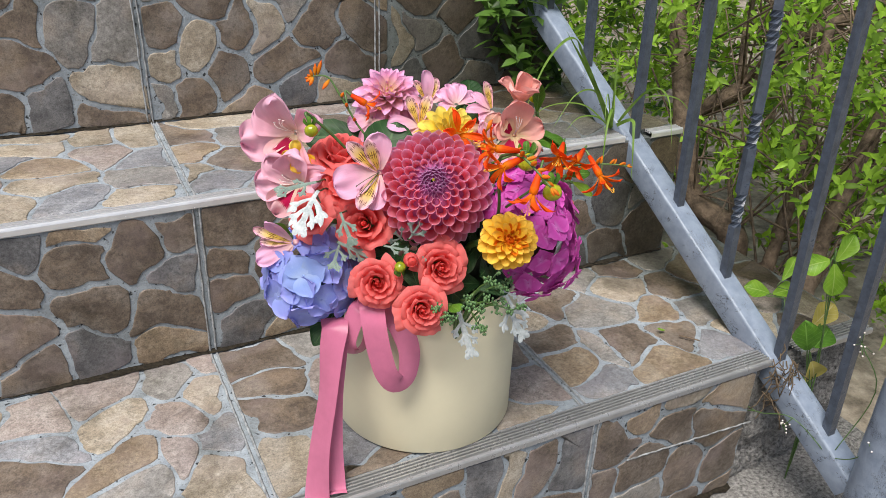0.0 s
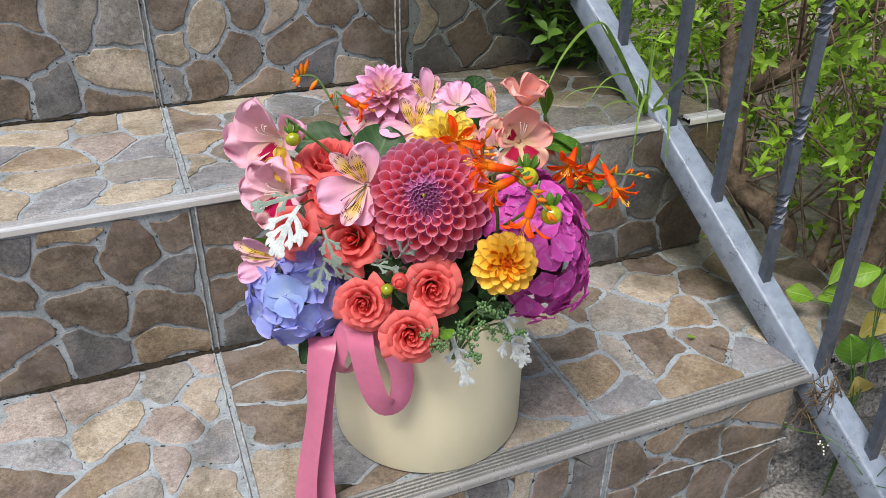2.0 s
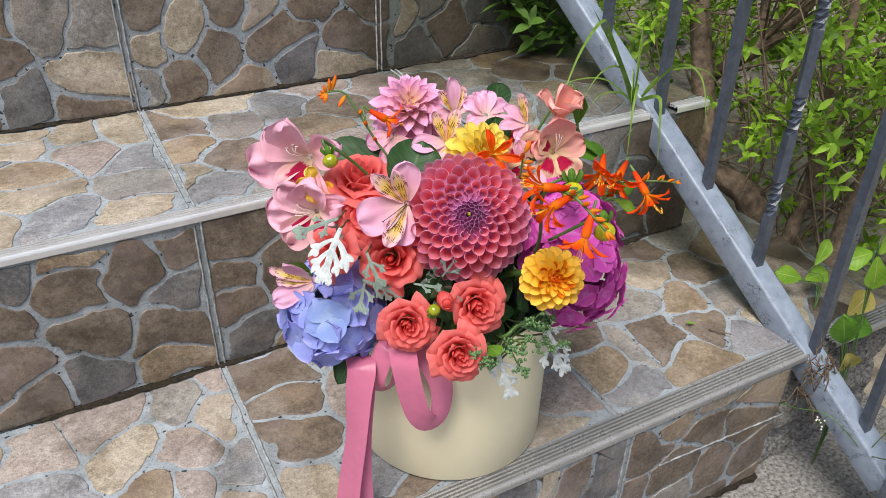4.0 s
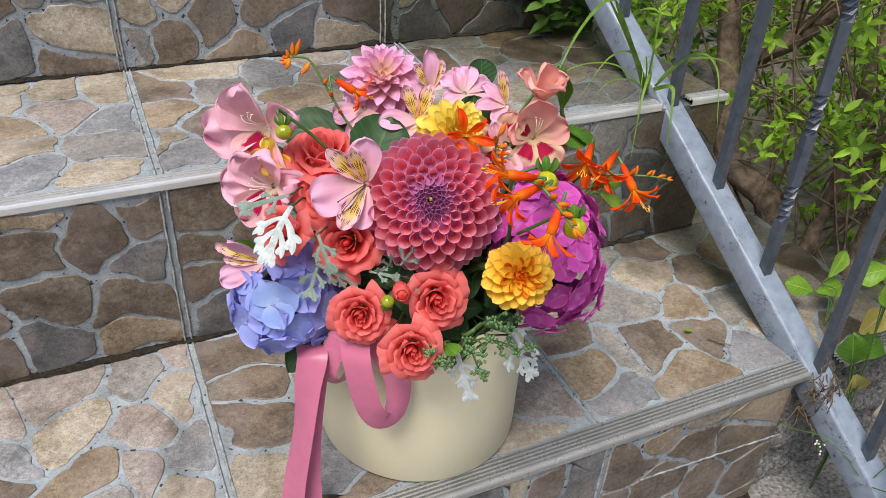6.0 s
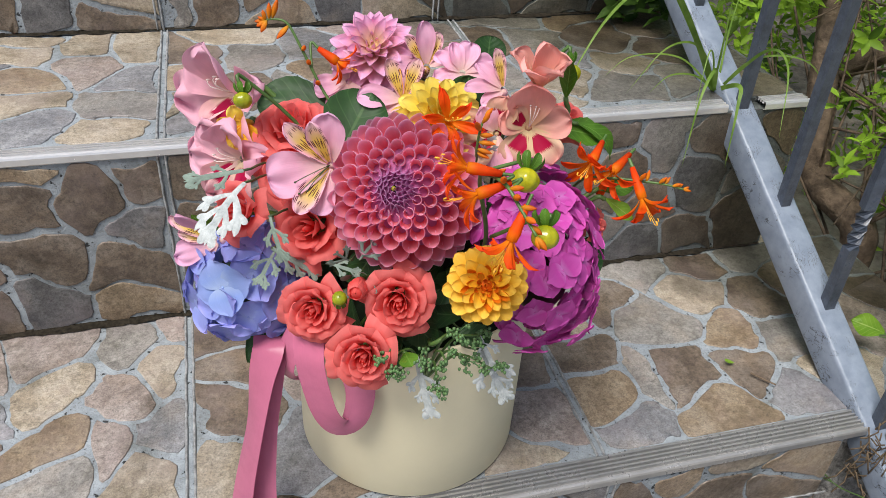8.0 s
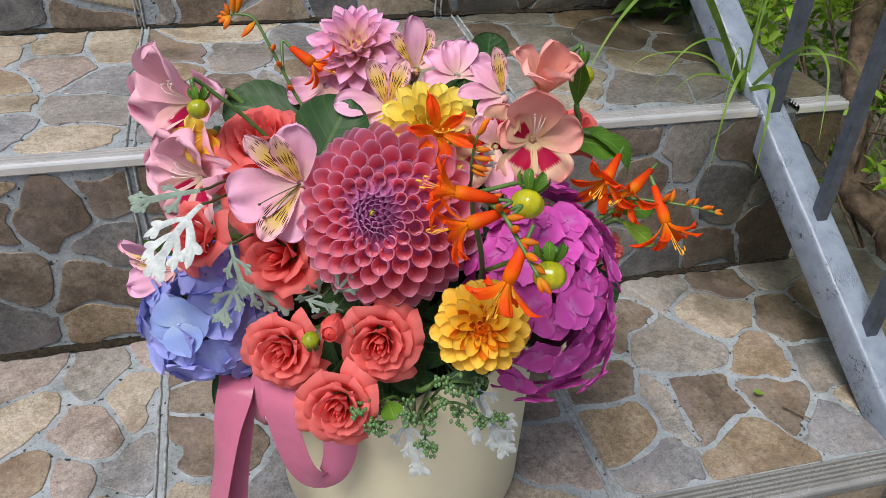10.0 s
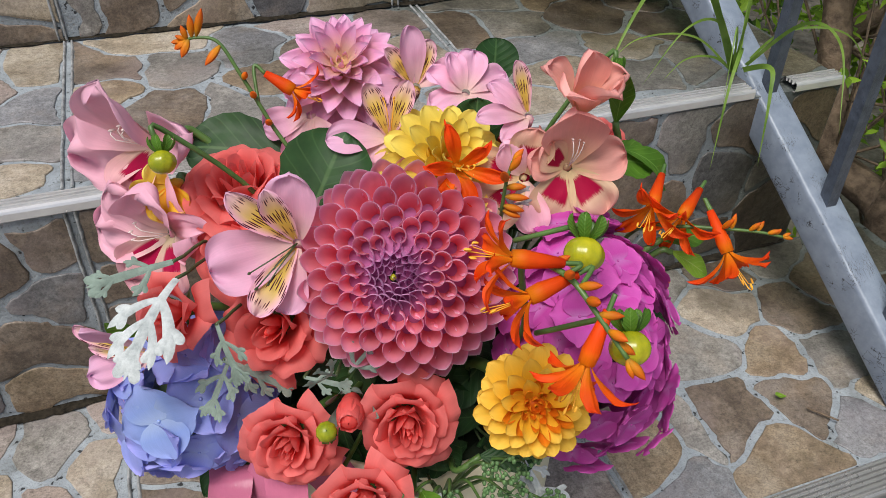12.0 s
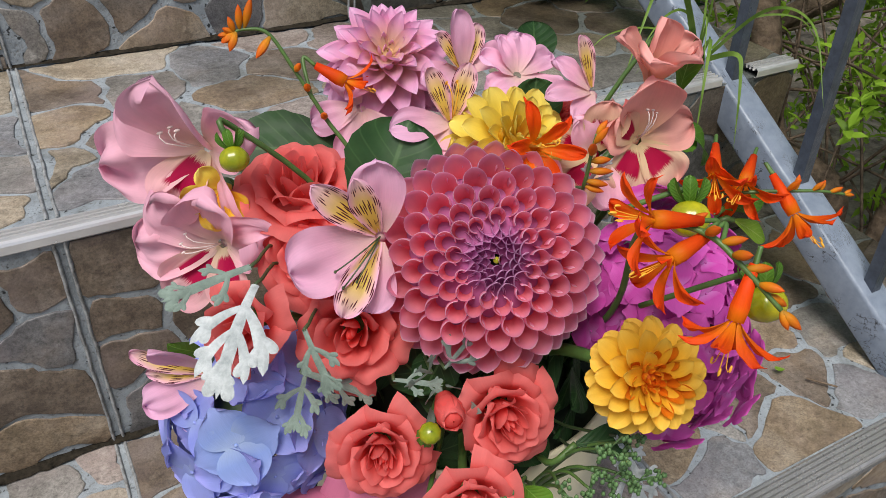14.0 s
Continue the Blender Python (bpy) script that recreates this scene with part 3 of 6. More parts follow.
for name, kind, at, v0, v1, names, salt, x1 in ROWS:
    if kind == "riser":
        b = bed("stair_riser", "stair riser faced with brown flagstone tiles", "stair riser", (LEFT, at, v0 - 0.003), (x1, at + deep, v1), GROUT)
        m = upright(at)
    else:
        b = bed("stair_tread", "stair tread paved with multicoloured flagstone tiles", "stair tread", (LEFT, v0, at - deep), (x1, v1 + 0.002, at), GROUT)
        m = lying(at)
    flagstones(b, seeds(*names) if names else [], LEFT, x1, v0, v1, joints, m, salt, "bbbbsgo" if kind == "riser" else "ttpgvbo")
    for j in (0.0, 0.335) if name != "riser_c" else (-0.004, 0.316):
        joint_strip(b, j, v0, v1, m)
for y, z, x0, x1 in ((-TREAD_Y, 0.0, LEFT, 0.586), (-TREAD_Y, 0.0, 0.632, 0.76), (0.0, STEP_H, LEFT, 0.556), (0.0, STEP_H, 0.60, 0.655), (0.277, 2 * STEP_H, LEFT, 0.53), (0.277, 2 * STEP_H, 0.58, 0.63)):
    nosing(y, z, x0, x1, "ribbed aluminium strip along the stair edge", 0.0235 if y < -0.1 else 0.0155)
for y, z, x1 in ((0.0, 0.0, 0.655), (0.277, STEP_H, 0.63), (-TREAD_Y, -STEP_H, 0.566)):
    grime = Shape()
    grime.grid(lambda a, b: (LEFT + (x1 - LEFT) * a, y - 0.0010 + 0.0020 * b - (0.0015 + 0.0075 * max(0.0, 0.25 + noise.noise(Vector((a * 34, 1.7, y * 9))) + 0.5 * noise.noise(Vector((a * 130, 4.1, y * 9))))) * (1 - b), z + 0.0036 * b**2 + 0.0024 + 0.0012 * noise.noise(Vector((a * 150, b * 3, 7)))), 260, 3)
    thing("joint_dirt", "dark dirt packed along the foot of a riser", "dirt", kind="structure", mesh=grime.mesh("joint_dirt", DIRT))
rough = Shape()
rough.grid(lambda a, b: (0.566 + 0.20 * a, -TREAD_Y + 0.012 + 0.010 * noise.noise(Vector((a * 9, b * 6, 1))) + 0.006 * noise.noise(Vector((a * 30, b * 22, 4))), -STEP_H - 0.01 + (STEP_H + 0.006) * b), 44, 40)
thing("rubble_face", "rough broken mortar at the end of the tiled riser", "mortar", kind="structure", mesh=rough.mesh("rubble_face", CONCRETE))
bed("stair_core", "hidden concrete body of the stair", "stair", (LEFT, -TREAD_Y + 0.052, -STEP_H), (0.63, 0.55, -0.052), CONCRETE)
crack = Shape().tube([(0.385 + 0.19 * k / 40, -TREAD_Y - 0.0021, -0.074 - 0.010 * k / 40 + 0.0016 * noise.noise(Vector((k * 0.5, 3, 1)))) for k in range(41)], [0.0011 + 0.0006 * noise.noise(Vector((k * 0.9, 1, 5))) for k in range(41)], 5)
thing("mortar_streak", "pale mortar streak across the brown riser", "mortar", kind="structure", mesh=crack.mesh("mortar_streak", JOINT))

tread_low = bed("stair_tread", "worn rough concrete landing below the tiled stair", "stair tread", (LEFT, -1.6, -STEP_H - 0.1), (0.82, -TREAD_Y + 0.05, -STEP_H), CONCRETE)

# garden ground: one sheet to the horizon, sunk below the stair
ground = Shape()


def ground_at(a, b):
    x, y = (a * 2 - 1), (b * 2 - 1)
    X, Y = 40 * x * abs(x) ** 1.8 + 0.9, 40 * y * abs(y) ** 1.8
    inside = X < RIGHT + 0.02 and Y < 0.6
    h = 0.02 * noise.noise(Vector((X * 4, Y * 4, 0))) + 0.01 * noise.noise(Vector((X * 15, Y * 15, 3)))
    return (X, Y, -0.22 + h - (0.25 if inside else 0.0))


ground.grid(ground_at, 90, 90)
thing("ground", "bare sandy garden soil with leaf litter", "ground", kind="structure", mesh=ground.mesh("ground", SOIL))


# ---- railing ----
def rail_z(y):
    return 0.182 + 0.655 * y


def rail_x(y):
    return 0.563 - 0.085 * y


railing = thing("railing", "grey-blue painted steel railing with cracked paint", "railing", Matrix.Translation((0.605, -0.42, -STEP_H)))
inv = railing.matrix_basis.inverted()
bar = Shape()
slope = Vector((0, 1, 0.655)).normalized()
nrm = Vector((0, -0.655, 1)).normalized()
sect = []
for cx, cn, a0 in ((0.0265, -0.0035, 0), (0.0035, -0.0035, 90), (0.0035, -0.0305, 180), (0.0265, -0.0305, 270)):
    for k in range(4):
        a = radians(a0 + 30 * k)
        sect.append((cx + 0.0035 * math.cos(a), cn + 0.0035 * math.sin(a)))
N = 60
for i in range(N + 1):
    y = -0.41 + 1.25 * i / N
    for sx, sn in sect:
        w = 0.0004 * noise.noise(Vector((sx * 100, y * 45, sn * 100)))
        p = Vector((rail_x(y) + sx, y, rail_z(y))) + nrm * (sn + w)
        bar.v.append(inv @ p)
        bar.uv.append((y, sx))
ns = len(sect)
for i in range(N):
    for k in range(ns):
        a, b = i * ns + k, i * ns + (k + 1) % ns
        bar.f.append((a, a + ns, b + ns, b))
        bar.mi.append(0)
part("sloping_bar", bar.mesh("sloping_bar", PAINT), railing)


def baluster(y, twist):
    z0, top = rail_z(y) - 0.012, 1.05
    sh, n = Shape(), 150 if twist else 24
    ang = 0.0
    for i in range(n + 1):
        z = top * i / n
        if twist and any(abs(z + z0 - c) < 0.022 for c in (0.155, 0.25, 0.365, 0.48, 0.6, 0.72)):
            ang += radians(360) * (top / n) / 0.044
        for k in range(8):
            a = radians(45 * k) + ang
            r = 0.0063
            c, s = math.cos(a), math.sin(a)
            q = r / max(abs(math.cos(a - ang)), abs(math.sin(a - ang))) * 0.82
            jig = 0.0003 * noise.noise(Vector((z * 50, k, y * 9)))
            sh.v.append(inv @ Vector((rail_x(y) + 0.0155 + (q + jig) * c, y + 0.03 * z + (q + jig) * s, z0 + z)))
            sh.uv.append((z, k / 8))
    for i in range(n):
        for k in range(8):
            a, b = i * 8 + k, i * 8 + (k + 1) % 8
            sh.f.append((a, b, b + 8, a + 8))
            sh.mi.append(0)
    part("baluster", sh.mesh("baluster", IRON, False), railing, label="dark grey twisted square bar" if twist else "")


for k, y in enumerate((0.40, 0.305, 0.21, 0.115, 0.006, -0.088, -0.179, -0.276, -0.356)):
    baluster(y, k in (2, 6))
post = Shape()
post.tube([inv @ Vector((0.612, -0.432, -STEP_H - 0.003 + 1.3 * i / 40)) for i in range(41)],
          [0.034 + 0.0012 * noise.noise(Vector((i * 0.7, 1, 1))) + (0.006 if i < 2 else 0) for i in range(41)], 24)
part("post", post.mesh("post", PAINT), railing, label="thick round post with wrinkled grey paint")


# ---- hat box and what stands in it ----
BOX, BOX_R, BOX_H = Vector((0.1845, -0.1719, 0.0)), 0.0914, 0.158
hat_box = thing("hat_box", "round cream cardboard hat box standing on the tiled stair", "gift box", Matrix.Translation(BOX + Vector((0, 0, 0.0035))))
wall = Shape()
prof = [(BOX_R - 0.003, 0.004), (BOX_R - 0.0008, 0.0), (BOX_R, 0.0012), (BOX_R, BOX_H - 0.001), (BOX_R - 0.0012, BOX_H), (BOX_R - 0.003, BOX_H - 0.001), (BOX_R - 0.003, 0.004)]
wall.grid(lambda a, b: (prof[round(a * 6)][0] * math.cos(2 * math.pi * b), prof[round(a * 6)][0] * math.sin(2 * math.pi * b), prof[round(a * 6)][1]), 6, 96)
part("side", wall.mesh("side", CARD), hat_box)
disc = Shape()
disc.tube([(0, 0, 0.0005), (0, 0, 0.003)], BOX_R - 0.0032, 64)
part("bottom", disc.mesh("bottom", CARD, False), hat_box)
foam = Shape()
foam.tube([(0, 0, 0.0), (0, 0, 0.13), (0, 0, 0.138)], [BOX_R - 0.006, BOX_R - 0.006, BOX_R - 0.014], 40)
thing("floral_foam", "dark wet floral foam filling the hat box", "floral foam", Matrix.Translation(BOX + Vector((0, 0, 0.0068))), mesh=foam.mesh("floral_foam", FOAM))
CORE = BOX + Vector((0, 0, 0.125))


def stem_into_foam(owner, start=(0, 0, -0.012), radius=0.0022, mat=None, spread=0.55, to=None):
    """A stem from the flower's back into the foam, or to the given place on a stalk."""
    m = owner.matrix_basis
    p = m @ Vector(start)
    back = (m.to_3x3() @ Vector((0, 0, -1))).normalized()
    goal = CORE + Vector(((p.x - CORE.x) * spread, (p.y - CORE.y) * spread, 0))
    away = Vector((goal.x - BOX.x, goal.y - BOX.y, 0))
    if away.length > BOX_R - 0.022:
        away *= (BOX_R - 0.022) / away.length
        goal = Vector((BOX.x + away.x, BOX.y + away.y, goal.z))
    over = Vector((goal.x, goal.y, max(BOX_H + 0.022, min(p.z, BOX_H + 0.04))))
    inner = Vector((BOX.x + (p.x - BOX.x) * 0.62, BOX.y + (p.y - BOX.y) * 0.62, p.z * 0.72 + BOX_H * 0.28))
    line = smooth_line([p, p + back * 0.010, inner, over, goal] if to is None else [p, p + back * 0.006, Vector(to)], 6)
    iv = m.inverted()
    s = m.to_scale()[0]
    sh = Shape().tube([iv @ q for q in line], radius / s, 7)
    part("stem", sh.mesh("stem", mat or STEM), owner)


MESHES = {}


def cached(key, make):
    if key not in MESHES:
        MESHES[key] = make()
    return MESHES[key]


def petal(length, width, cup=0.3, curl=0.0, tip=1.0, waist=0.25, ruffle=0.0, salt=0, nu=9, nv=7, notch=0.0):
    """One petal from the origin along +y, its inner face towards +z. cup: radians that half of its width bends up;
    curl: radians by which it bends up (+) or back (-) along its length; tip: bigger is more pointed."""
    sh = Shape()

    def at(a, b):
        a = 1 - (1 - a) ** 1.35
        v = 2 * b - 1
        prof = (waist + (1 - waist) * math.sin(math.pi * min(1.0, a * 0.5 + a * a * 0.12) ** 0.9)) if a < 0.62 else None
        full = waist + (1 - waist) * math.sin(math.pi * (0.62 * 0.5 + 0.62 * 0.62 * 0.12) ** 0.9)
        if prof is None:
            k = (a - 0.62) / 0.38
            prof = full * max(0.0, 1 - k ** (2.6 / tip)) ** (0.5 if tip < 1.5 else 0.8)
        half = width / 2 * prof
        ang = cup * v
        bendx = math.sin(ang) / cup * half if abs(cup) > 1e-3 else v * half
        lift = (1 - math.cos(ang)) / cup * half if abs(cup) > 1e-3 else 0.0
        t = curl * a
        y0 = length * (math.sin(t) / curl if abs(curl) > 1e-3 else a)
        z0 = length * ((1 - math.cos(t)) / curl if abs(curl) > 1e-3 else 0.0)
        y0 -= notch * length * (1 - abs(v)) * max(0, a - 0.7)
        wav = ruffle * length * a * a * (noise.noise(Vector((v * 2.2, a * 2.0, salt))) + 0.4 * noise.noise(Vector((v * 6, a * 4, salt + 3))) * abs(v))
        return (bendx, y0 - math.sin(t) * lift, z0 + math.cos(t) * lift + wav)

    return sh.grid(at, nu, nv)


def scoop(width, roll, pointed=0.08, nv=12, deep=1.0):
    """A ball dahlia's petal of length 1 along +z, rolled towards +y by roll radians to each side: a closed quill or an open spoon."""
    def at(a, b):
        v = 2 * b - 1
        grow = width / 2 * (0.40 + 0.60 * math.sin(math.pi / 2 * min(1.0, a * 1.25)) - 0.10 * max(0.0, a - 0.85) / 0.15)
        ang = roll * v * (1 - 0.06 * a)
        high = 1 - 0.30 * abs(v) ** 1.6 + pointed * max(0.0, 1 - 3 * abs(v))
        lip = max(0.0, a - 0.75) / 0.25
        return (math.sin(ang) * grow, (-math.cos(ang) * grow + 0.05 * width * lip * (1 - v * v)) * deep, a * high)

    return Shape().grid(at, 8, nv)


def ball_dahlia(p, n, radius, quills=46, count=172):
    d = thing("ball_dahlia", "large rose-pink ball dahlia with a purple heart", "dahlia", facing(p - Vector(n).normalized() * radius * 0.86, n))
    r3 = random.Random(3)
    axis = Vector((0, 0, 1))
    for k in range(quills + count):
        ph = k * 2.399963
        if k < quills:
            u = (k + 0.5) / quills
            th = radians(2.5 + 16.5 * u**0.55)
            size = radius * (0.10 + 0.10 * u)
            roll, lean, length = 2.2, -0.20 - 0.45 * u, radius * 0.30
            me = cached(("quill", int(u * 3)), lambda: scoop(1.0, 1.6, 0.25, 8).mesh("petal", PURPLE))
            tipr = radius * (0.86 + 0.05 * u)
        else:
            u = (k - quills + 0.5) / count
            th = radians(20 + 103 * u**1.15)
            size = radius * math.sqrt(2 * math.pi * math.sin(th) * radians(118 * u**0.15) / count) * 1.06
            open_ = min(1.0, u / 0.5)
            roll = 2.95 - 1.0 * open_ * open_ * (3 - 2 * open_)
            lean = 0.62 * math.sin(min(th, 1.7))
            length = radius * (0.24 + 0.17 * u)
            me = cached(("scoop", int(u * 9)), lambda: scoop(1.0, roll, 0.05 + 0.04 * u, 14, 1.0 - 0.15 * open_).mesh("petal", PINKBALL))
            tipr = radius * (0.93 + 0.07 * min(1, u * 4)) * r3.uniform(0.985, 1.015)
        along = Vector((math.sin(th) * math.cos(ph), math.sin(th) * math.sin(ph), math.cos(th)))
        inward = (axis - along * along.dot(axis)).normalized()
        along2 = (along + inward * abs(lean)).normalized()
        inward = (axis - along2 * along2.dot(axis))
        inward = inward.normalized() if inward.length > 1e-3 else Vector((-math.cos(ph), -math.sin(ph), 0))
        size *= r3.uniform(0.95, 1.05)
        spin = Matrix((inward.cross(along2) * size, inward * size, along2 * length)).transposed().to_4x4()
        part("petal", me, d, Matrix.Translation(along * tipr - along2 * length) @ spin)
    heart = Shape().ball((0, 0, 0), radius * 0.77, 0, 20, 14).ball((0, 0, radius * 0.84), radius * 0.03, 1, 8, 6)
    part("heart", heart.mesh("heart", [PURPLE, BUDGREEN]), d)
    stem_into_foam(d, (0, 0, -radius * 0.5), 0.004)
    return d


def dahlia(p, n, radius, mat, core, label, count=74, tip=1.2, depth=0.5, cup=0.55, core_part=0.2, spread=92, roll=0):
    d = thing("dahlia", label, "dahlia", facing(p - Vector(n).normalized() * radius * depth * 0.8, n, roll))
    r3 = random.Random(count)
    for k in range(count):
        q = (k + 0.5) / count
        el = radians(max(-22, 84 - (spread + 14) * q**0.72))
        ph = k * 2.399963
        inner = q < core_part
        size = 0.26 + 0.74 * min(1, q**0.62 * 1.25)
        level = min(4, int(q * 5))
        me = cached(("flat", mat.name, level, inner), lambda: petal(1.0, 0.50 if tip < 2 else 0.36, cup * (2.6 - 1.6 * min(1, q * 1.4)), 0.55 - 0.95 * q, tip, 0.42, 0.05, level, 10, 8).mesh("petal", core if inner else mat))
        out = Vector((math.cos(ph), math.sin(ph), 0))
        up = Vector((0, 0, 1))
        along = out * math.cos(el) + up * math.sin(el)
        face = -out * math.sin(el) + up * math.cos(el)
        xv = along.cross(face)
        L = radius * size * (0.86 if not inner else 0.72) * r3.uniform(0.94, 1.06)
        base = out * radius * 0.10 * q + up * radius * depth * (0.62 - 0.62 * q)
        if inner:
            base = out * radius * 0.30 * (q / core_part) ** 0.5 * 0.8 + up * radius * depth * 0.35
        m = Matrix((xv * L, along * L, face * L)).transposed().to_4x4()
        part("petal", me, d, Matrix.Translation(base) @ m)
    eye = Shape().ball((0, 0, radius * depth * 0.3), (radius * 0.2, radius * 0.2, radius * 0.16), 0, 12, 8).ball((0, 0, -radius * 0.05), radius * 0.3, 1, 12, 8)
    part("heart", eye.mesh("heart", [core, STEM]), d)
    stem_into_foam(d, (0, 0, -radius * 0.1), 0.003)
    return d


def rose_petal(k, count, salt):
    """One petal of a rose of radius 1, wrapped round the z axis; the bloom opens towards +z."""
    q = k / (count - 1)
    r = 0.07 + 0.60 * q**0.85
    span = radians(150 - 86 * q**0.6)
    high = 0.90 + 0.07 * math.sin(math.pi * min(1, q * 1.25)) - 0.30 * q**2.2
    flare = 0.02 + 0.30 * q**1.7
    curl = 0.30 * q**1.3
    rs = random.Random(100 * salt + k)
    j1, j2 = rs.uniform(0.9, 1.1), rs.uniform(-0.04, 0.04)
    sh = Shape()

    def at(a, b):
        v = 2 * b - 1
        wide = span / 2 * (0.35 + 0.65 * math.sin(math.pi / 2 * min(1, a * 1.5))) * (1 if a < 0.55 else math.sqrt(1 - 0.42 * ((a - 0.55) / 0.45) ** 2.6))
        f = v * wide
        rr = r * (0.45 + 0.55 * a**0.5) + flare * a**2.2 * j1
        lip = max(0, a - 0.78) / 0.22
        if q < 0.4:
            rr *= 1 - 0.55 * (1 - q / 0.4) * a * a
        rr += curl * lip * 0.42 * (0.6 + 0.4 * abs(v)) + r * 0.10 * v
        z = high * a - curl * 0.55 * lip**1.6 - 0.16 * q * (a**3)
        z -= high * (0.34 - 0.10 * q) * abs(v) ** 3 * a * a
        z += 0.06 * q * (1 - abs(v)) * lip
        w = 0.045 * (0.3 + q) * a * noise.noise(Vector((v * 2.0 + k, a * 2.0, salt)))
        return ((rr + w) * math.cos(f), (rr + w) * math.sin(f), z + w * 0.8 + j2 * a)

    return sh.grid(at, 12, 16)


def rose(p, n, radius, label, salt=0, count=32, roll=0, open_=1.0, mat=None, name="rose"):
    d = thing(name, label, "rose", facing(Vector(p) - Vector(n).normalized() * radius * 0.75, n, roll, radius), group="coral roses")
    for k in range(count):
        me = cached(("rose", salt % 3, k, count), lambda: rose_petal(k, count, salt % 3).mesh("petal", mat or CORAL))
        f = k * 2.399963 + salt
        m = pose(0, 0, 0, 0, 0, math.degrees(f)) @ Matrix.Diagonal((open_, open_, 1, 1))
        part("petal", me, d, m)
    bud = cached("rose_heart", lambda: Shape().ball((0, 0, 0.46), (0.08, 0.08, 0.34), 0, 14, 10).mesh("heart", mat or CORAL))
    part("heart", bud, d)
    cup = Shape().ball((0, 0, -0.02), (0.2, 0.2, 0.16), 0, 10, 6)
    for k in range(5):
        a = k * 2 * math.pi / 5
        cup.grid(lambda s, t: Vector(((0.1 + s * 0.4) * math.cos(a) - (t - 0.5) * 0.2 * (1 - s) * math.sin(a), (0.1 + s * 0.4) * math.sin(a) + (t - 0.5) * 0.2 * (1 - s) * math.cos(a), -0.07 + 0.03 * s * s)), 5, 2)
    part("calyx", cup.mesh("calyx", STEM), d)
    stem_into_foam(d, (0, 0, -0.1), 0.0022)
    return d


def floret_petal(salt):
    """A broad rounded petal of length 1 along +y with a soft dome and a wavy rim."""
    lift = 0.12 + 0.15 * math.sin(salt * 2.3)

    def at(a, b):
        v = 2 * b - 1
        half = 0.60 * math.sin(math.pi * (0.05 + 0.93 * a**0.9)) ** 0.55
        wave = 0.08 * a * noise.noise(Vector((v * 2.5, a * 2, salt)))
        return (v * half, a * (1 - 0.10 * v * v), lift * a - 0.09 * a * a + 0.07 * v * v * a + wave)

    return Shape().grid(at, 10, 8)


def floret(owner, m, mat, salt):
    """One four-petalled floret: its small eye, and four petals under it."""
    eye = cached(("floret_eye", mat.name), lambda: Shape().ball((0, 0, 0.03), (0.05, 0.05, 0.045), 0, 8, 6).mesh("floret", mat))
    f = part("floret", eye, owner, m)
    for k in range(4):
        me = cached(("floret", mat.name, (salt + k) % 6), lambda: floret_petal(salt + k).mesh("petal", mat))
        part("petal", me, f, pose(0, 0, 0.03 * (k % 2), 0, 0, 90 * k + 7 * math.sin(salt * 1.7 + k)))


def hydrangea(p, axes, mat, label, count, size, face, keep=-0.35, salt=0, first=None, loose=1.0):
    """A domed head of four-petalled florets round the centre p."""
    d = thing("hydrangea", label, "hydrangea", facing(p, face))
    r3 = random.Random(salt)
    for k in range(count):
        z = 1 - k / (count - 1) * (1 - keep)
        s = math.sqrt(max(0, 1 - z * z))
        ph = k * 2.399963 + salt
        n = Vector((s * math.cos(ph), s * math.sin(ph), z))
        place = Vector((n.x * axes[0], n.y * axes[1], n.z * axes[2])) * (1 + loose * r3.uniform(-0.16, 0.13) + (0.06 if first and k == 0 else 0.0))
        tilt = (n + Vector((r3.uniform(-0.32, 0.32), r3.uniform(-0.32, 0.32), r3.uniform(-0.1, 0.25))) * loose).normalized()
        floret(d, facing(place, tilt, r3.uniform(0, 90), size * r3.uniform(0.88, 1.08)), first if first and k == 0 else mat, k % 4 + salt)
    ball = Shape().ball((0, 0, 0), tuple(x * 0.6 for x in axes), 0, 14, 10)
    part("heart", ball.mesh("heart", DARKSTEM), d)
    stem_into_foam(d, (0, 0, -axes[2] * 0.5), 0.004)
    return d


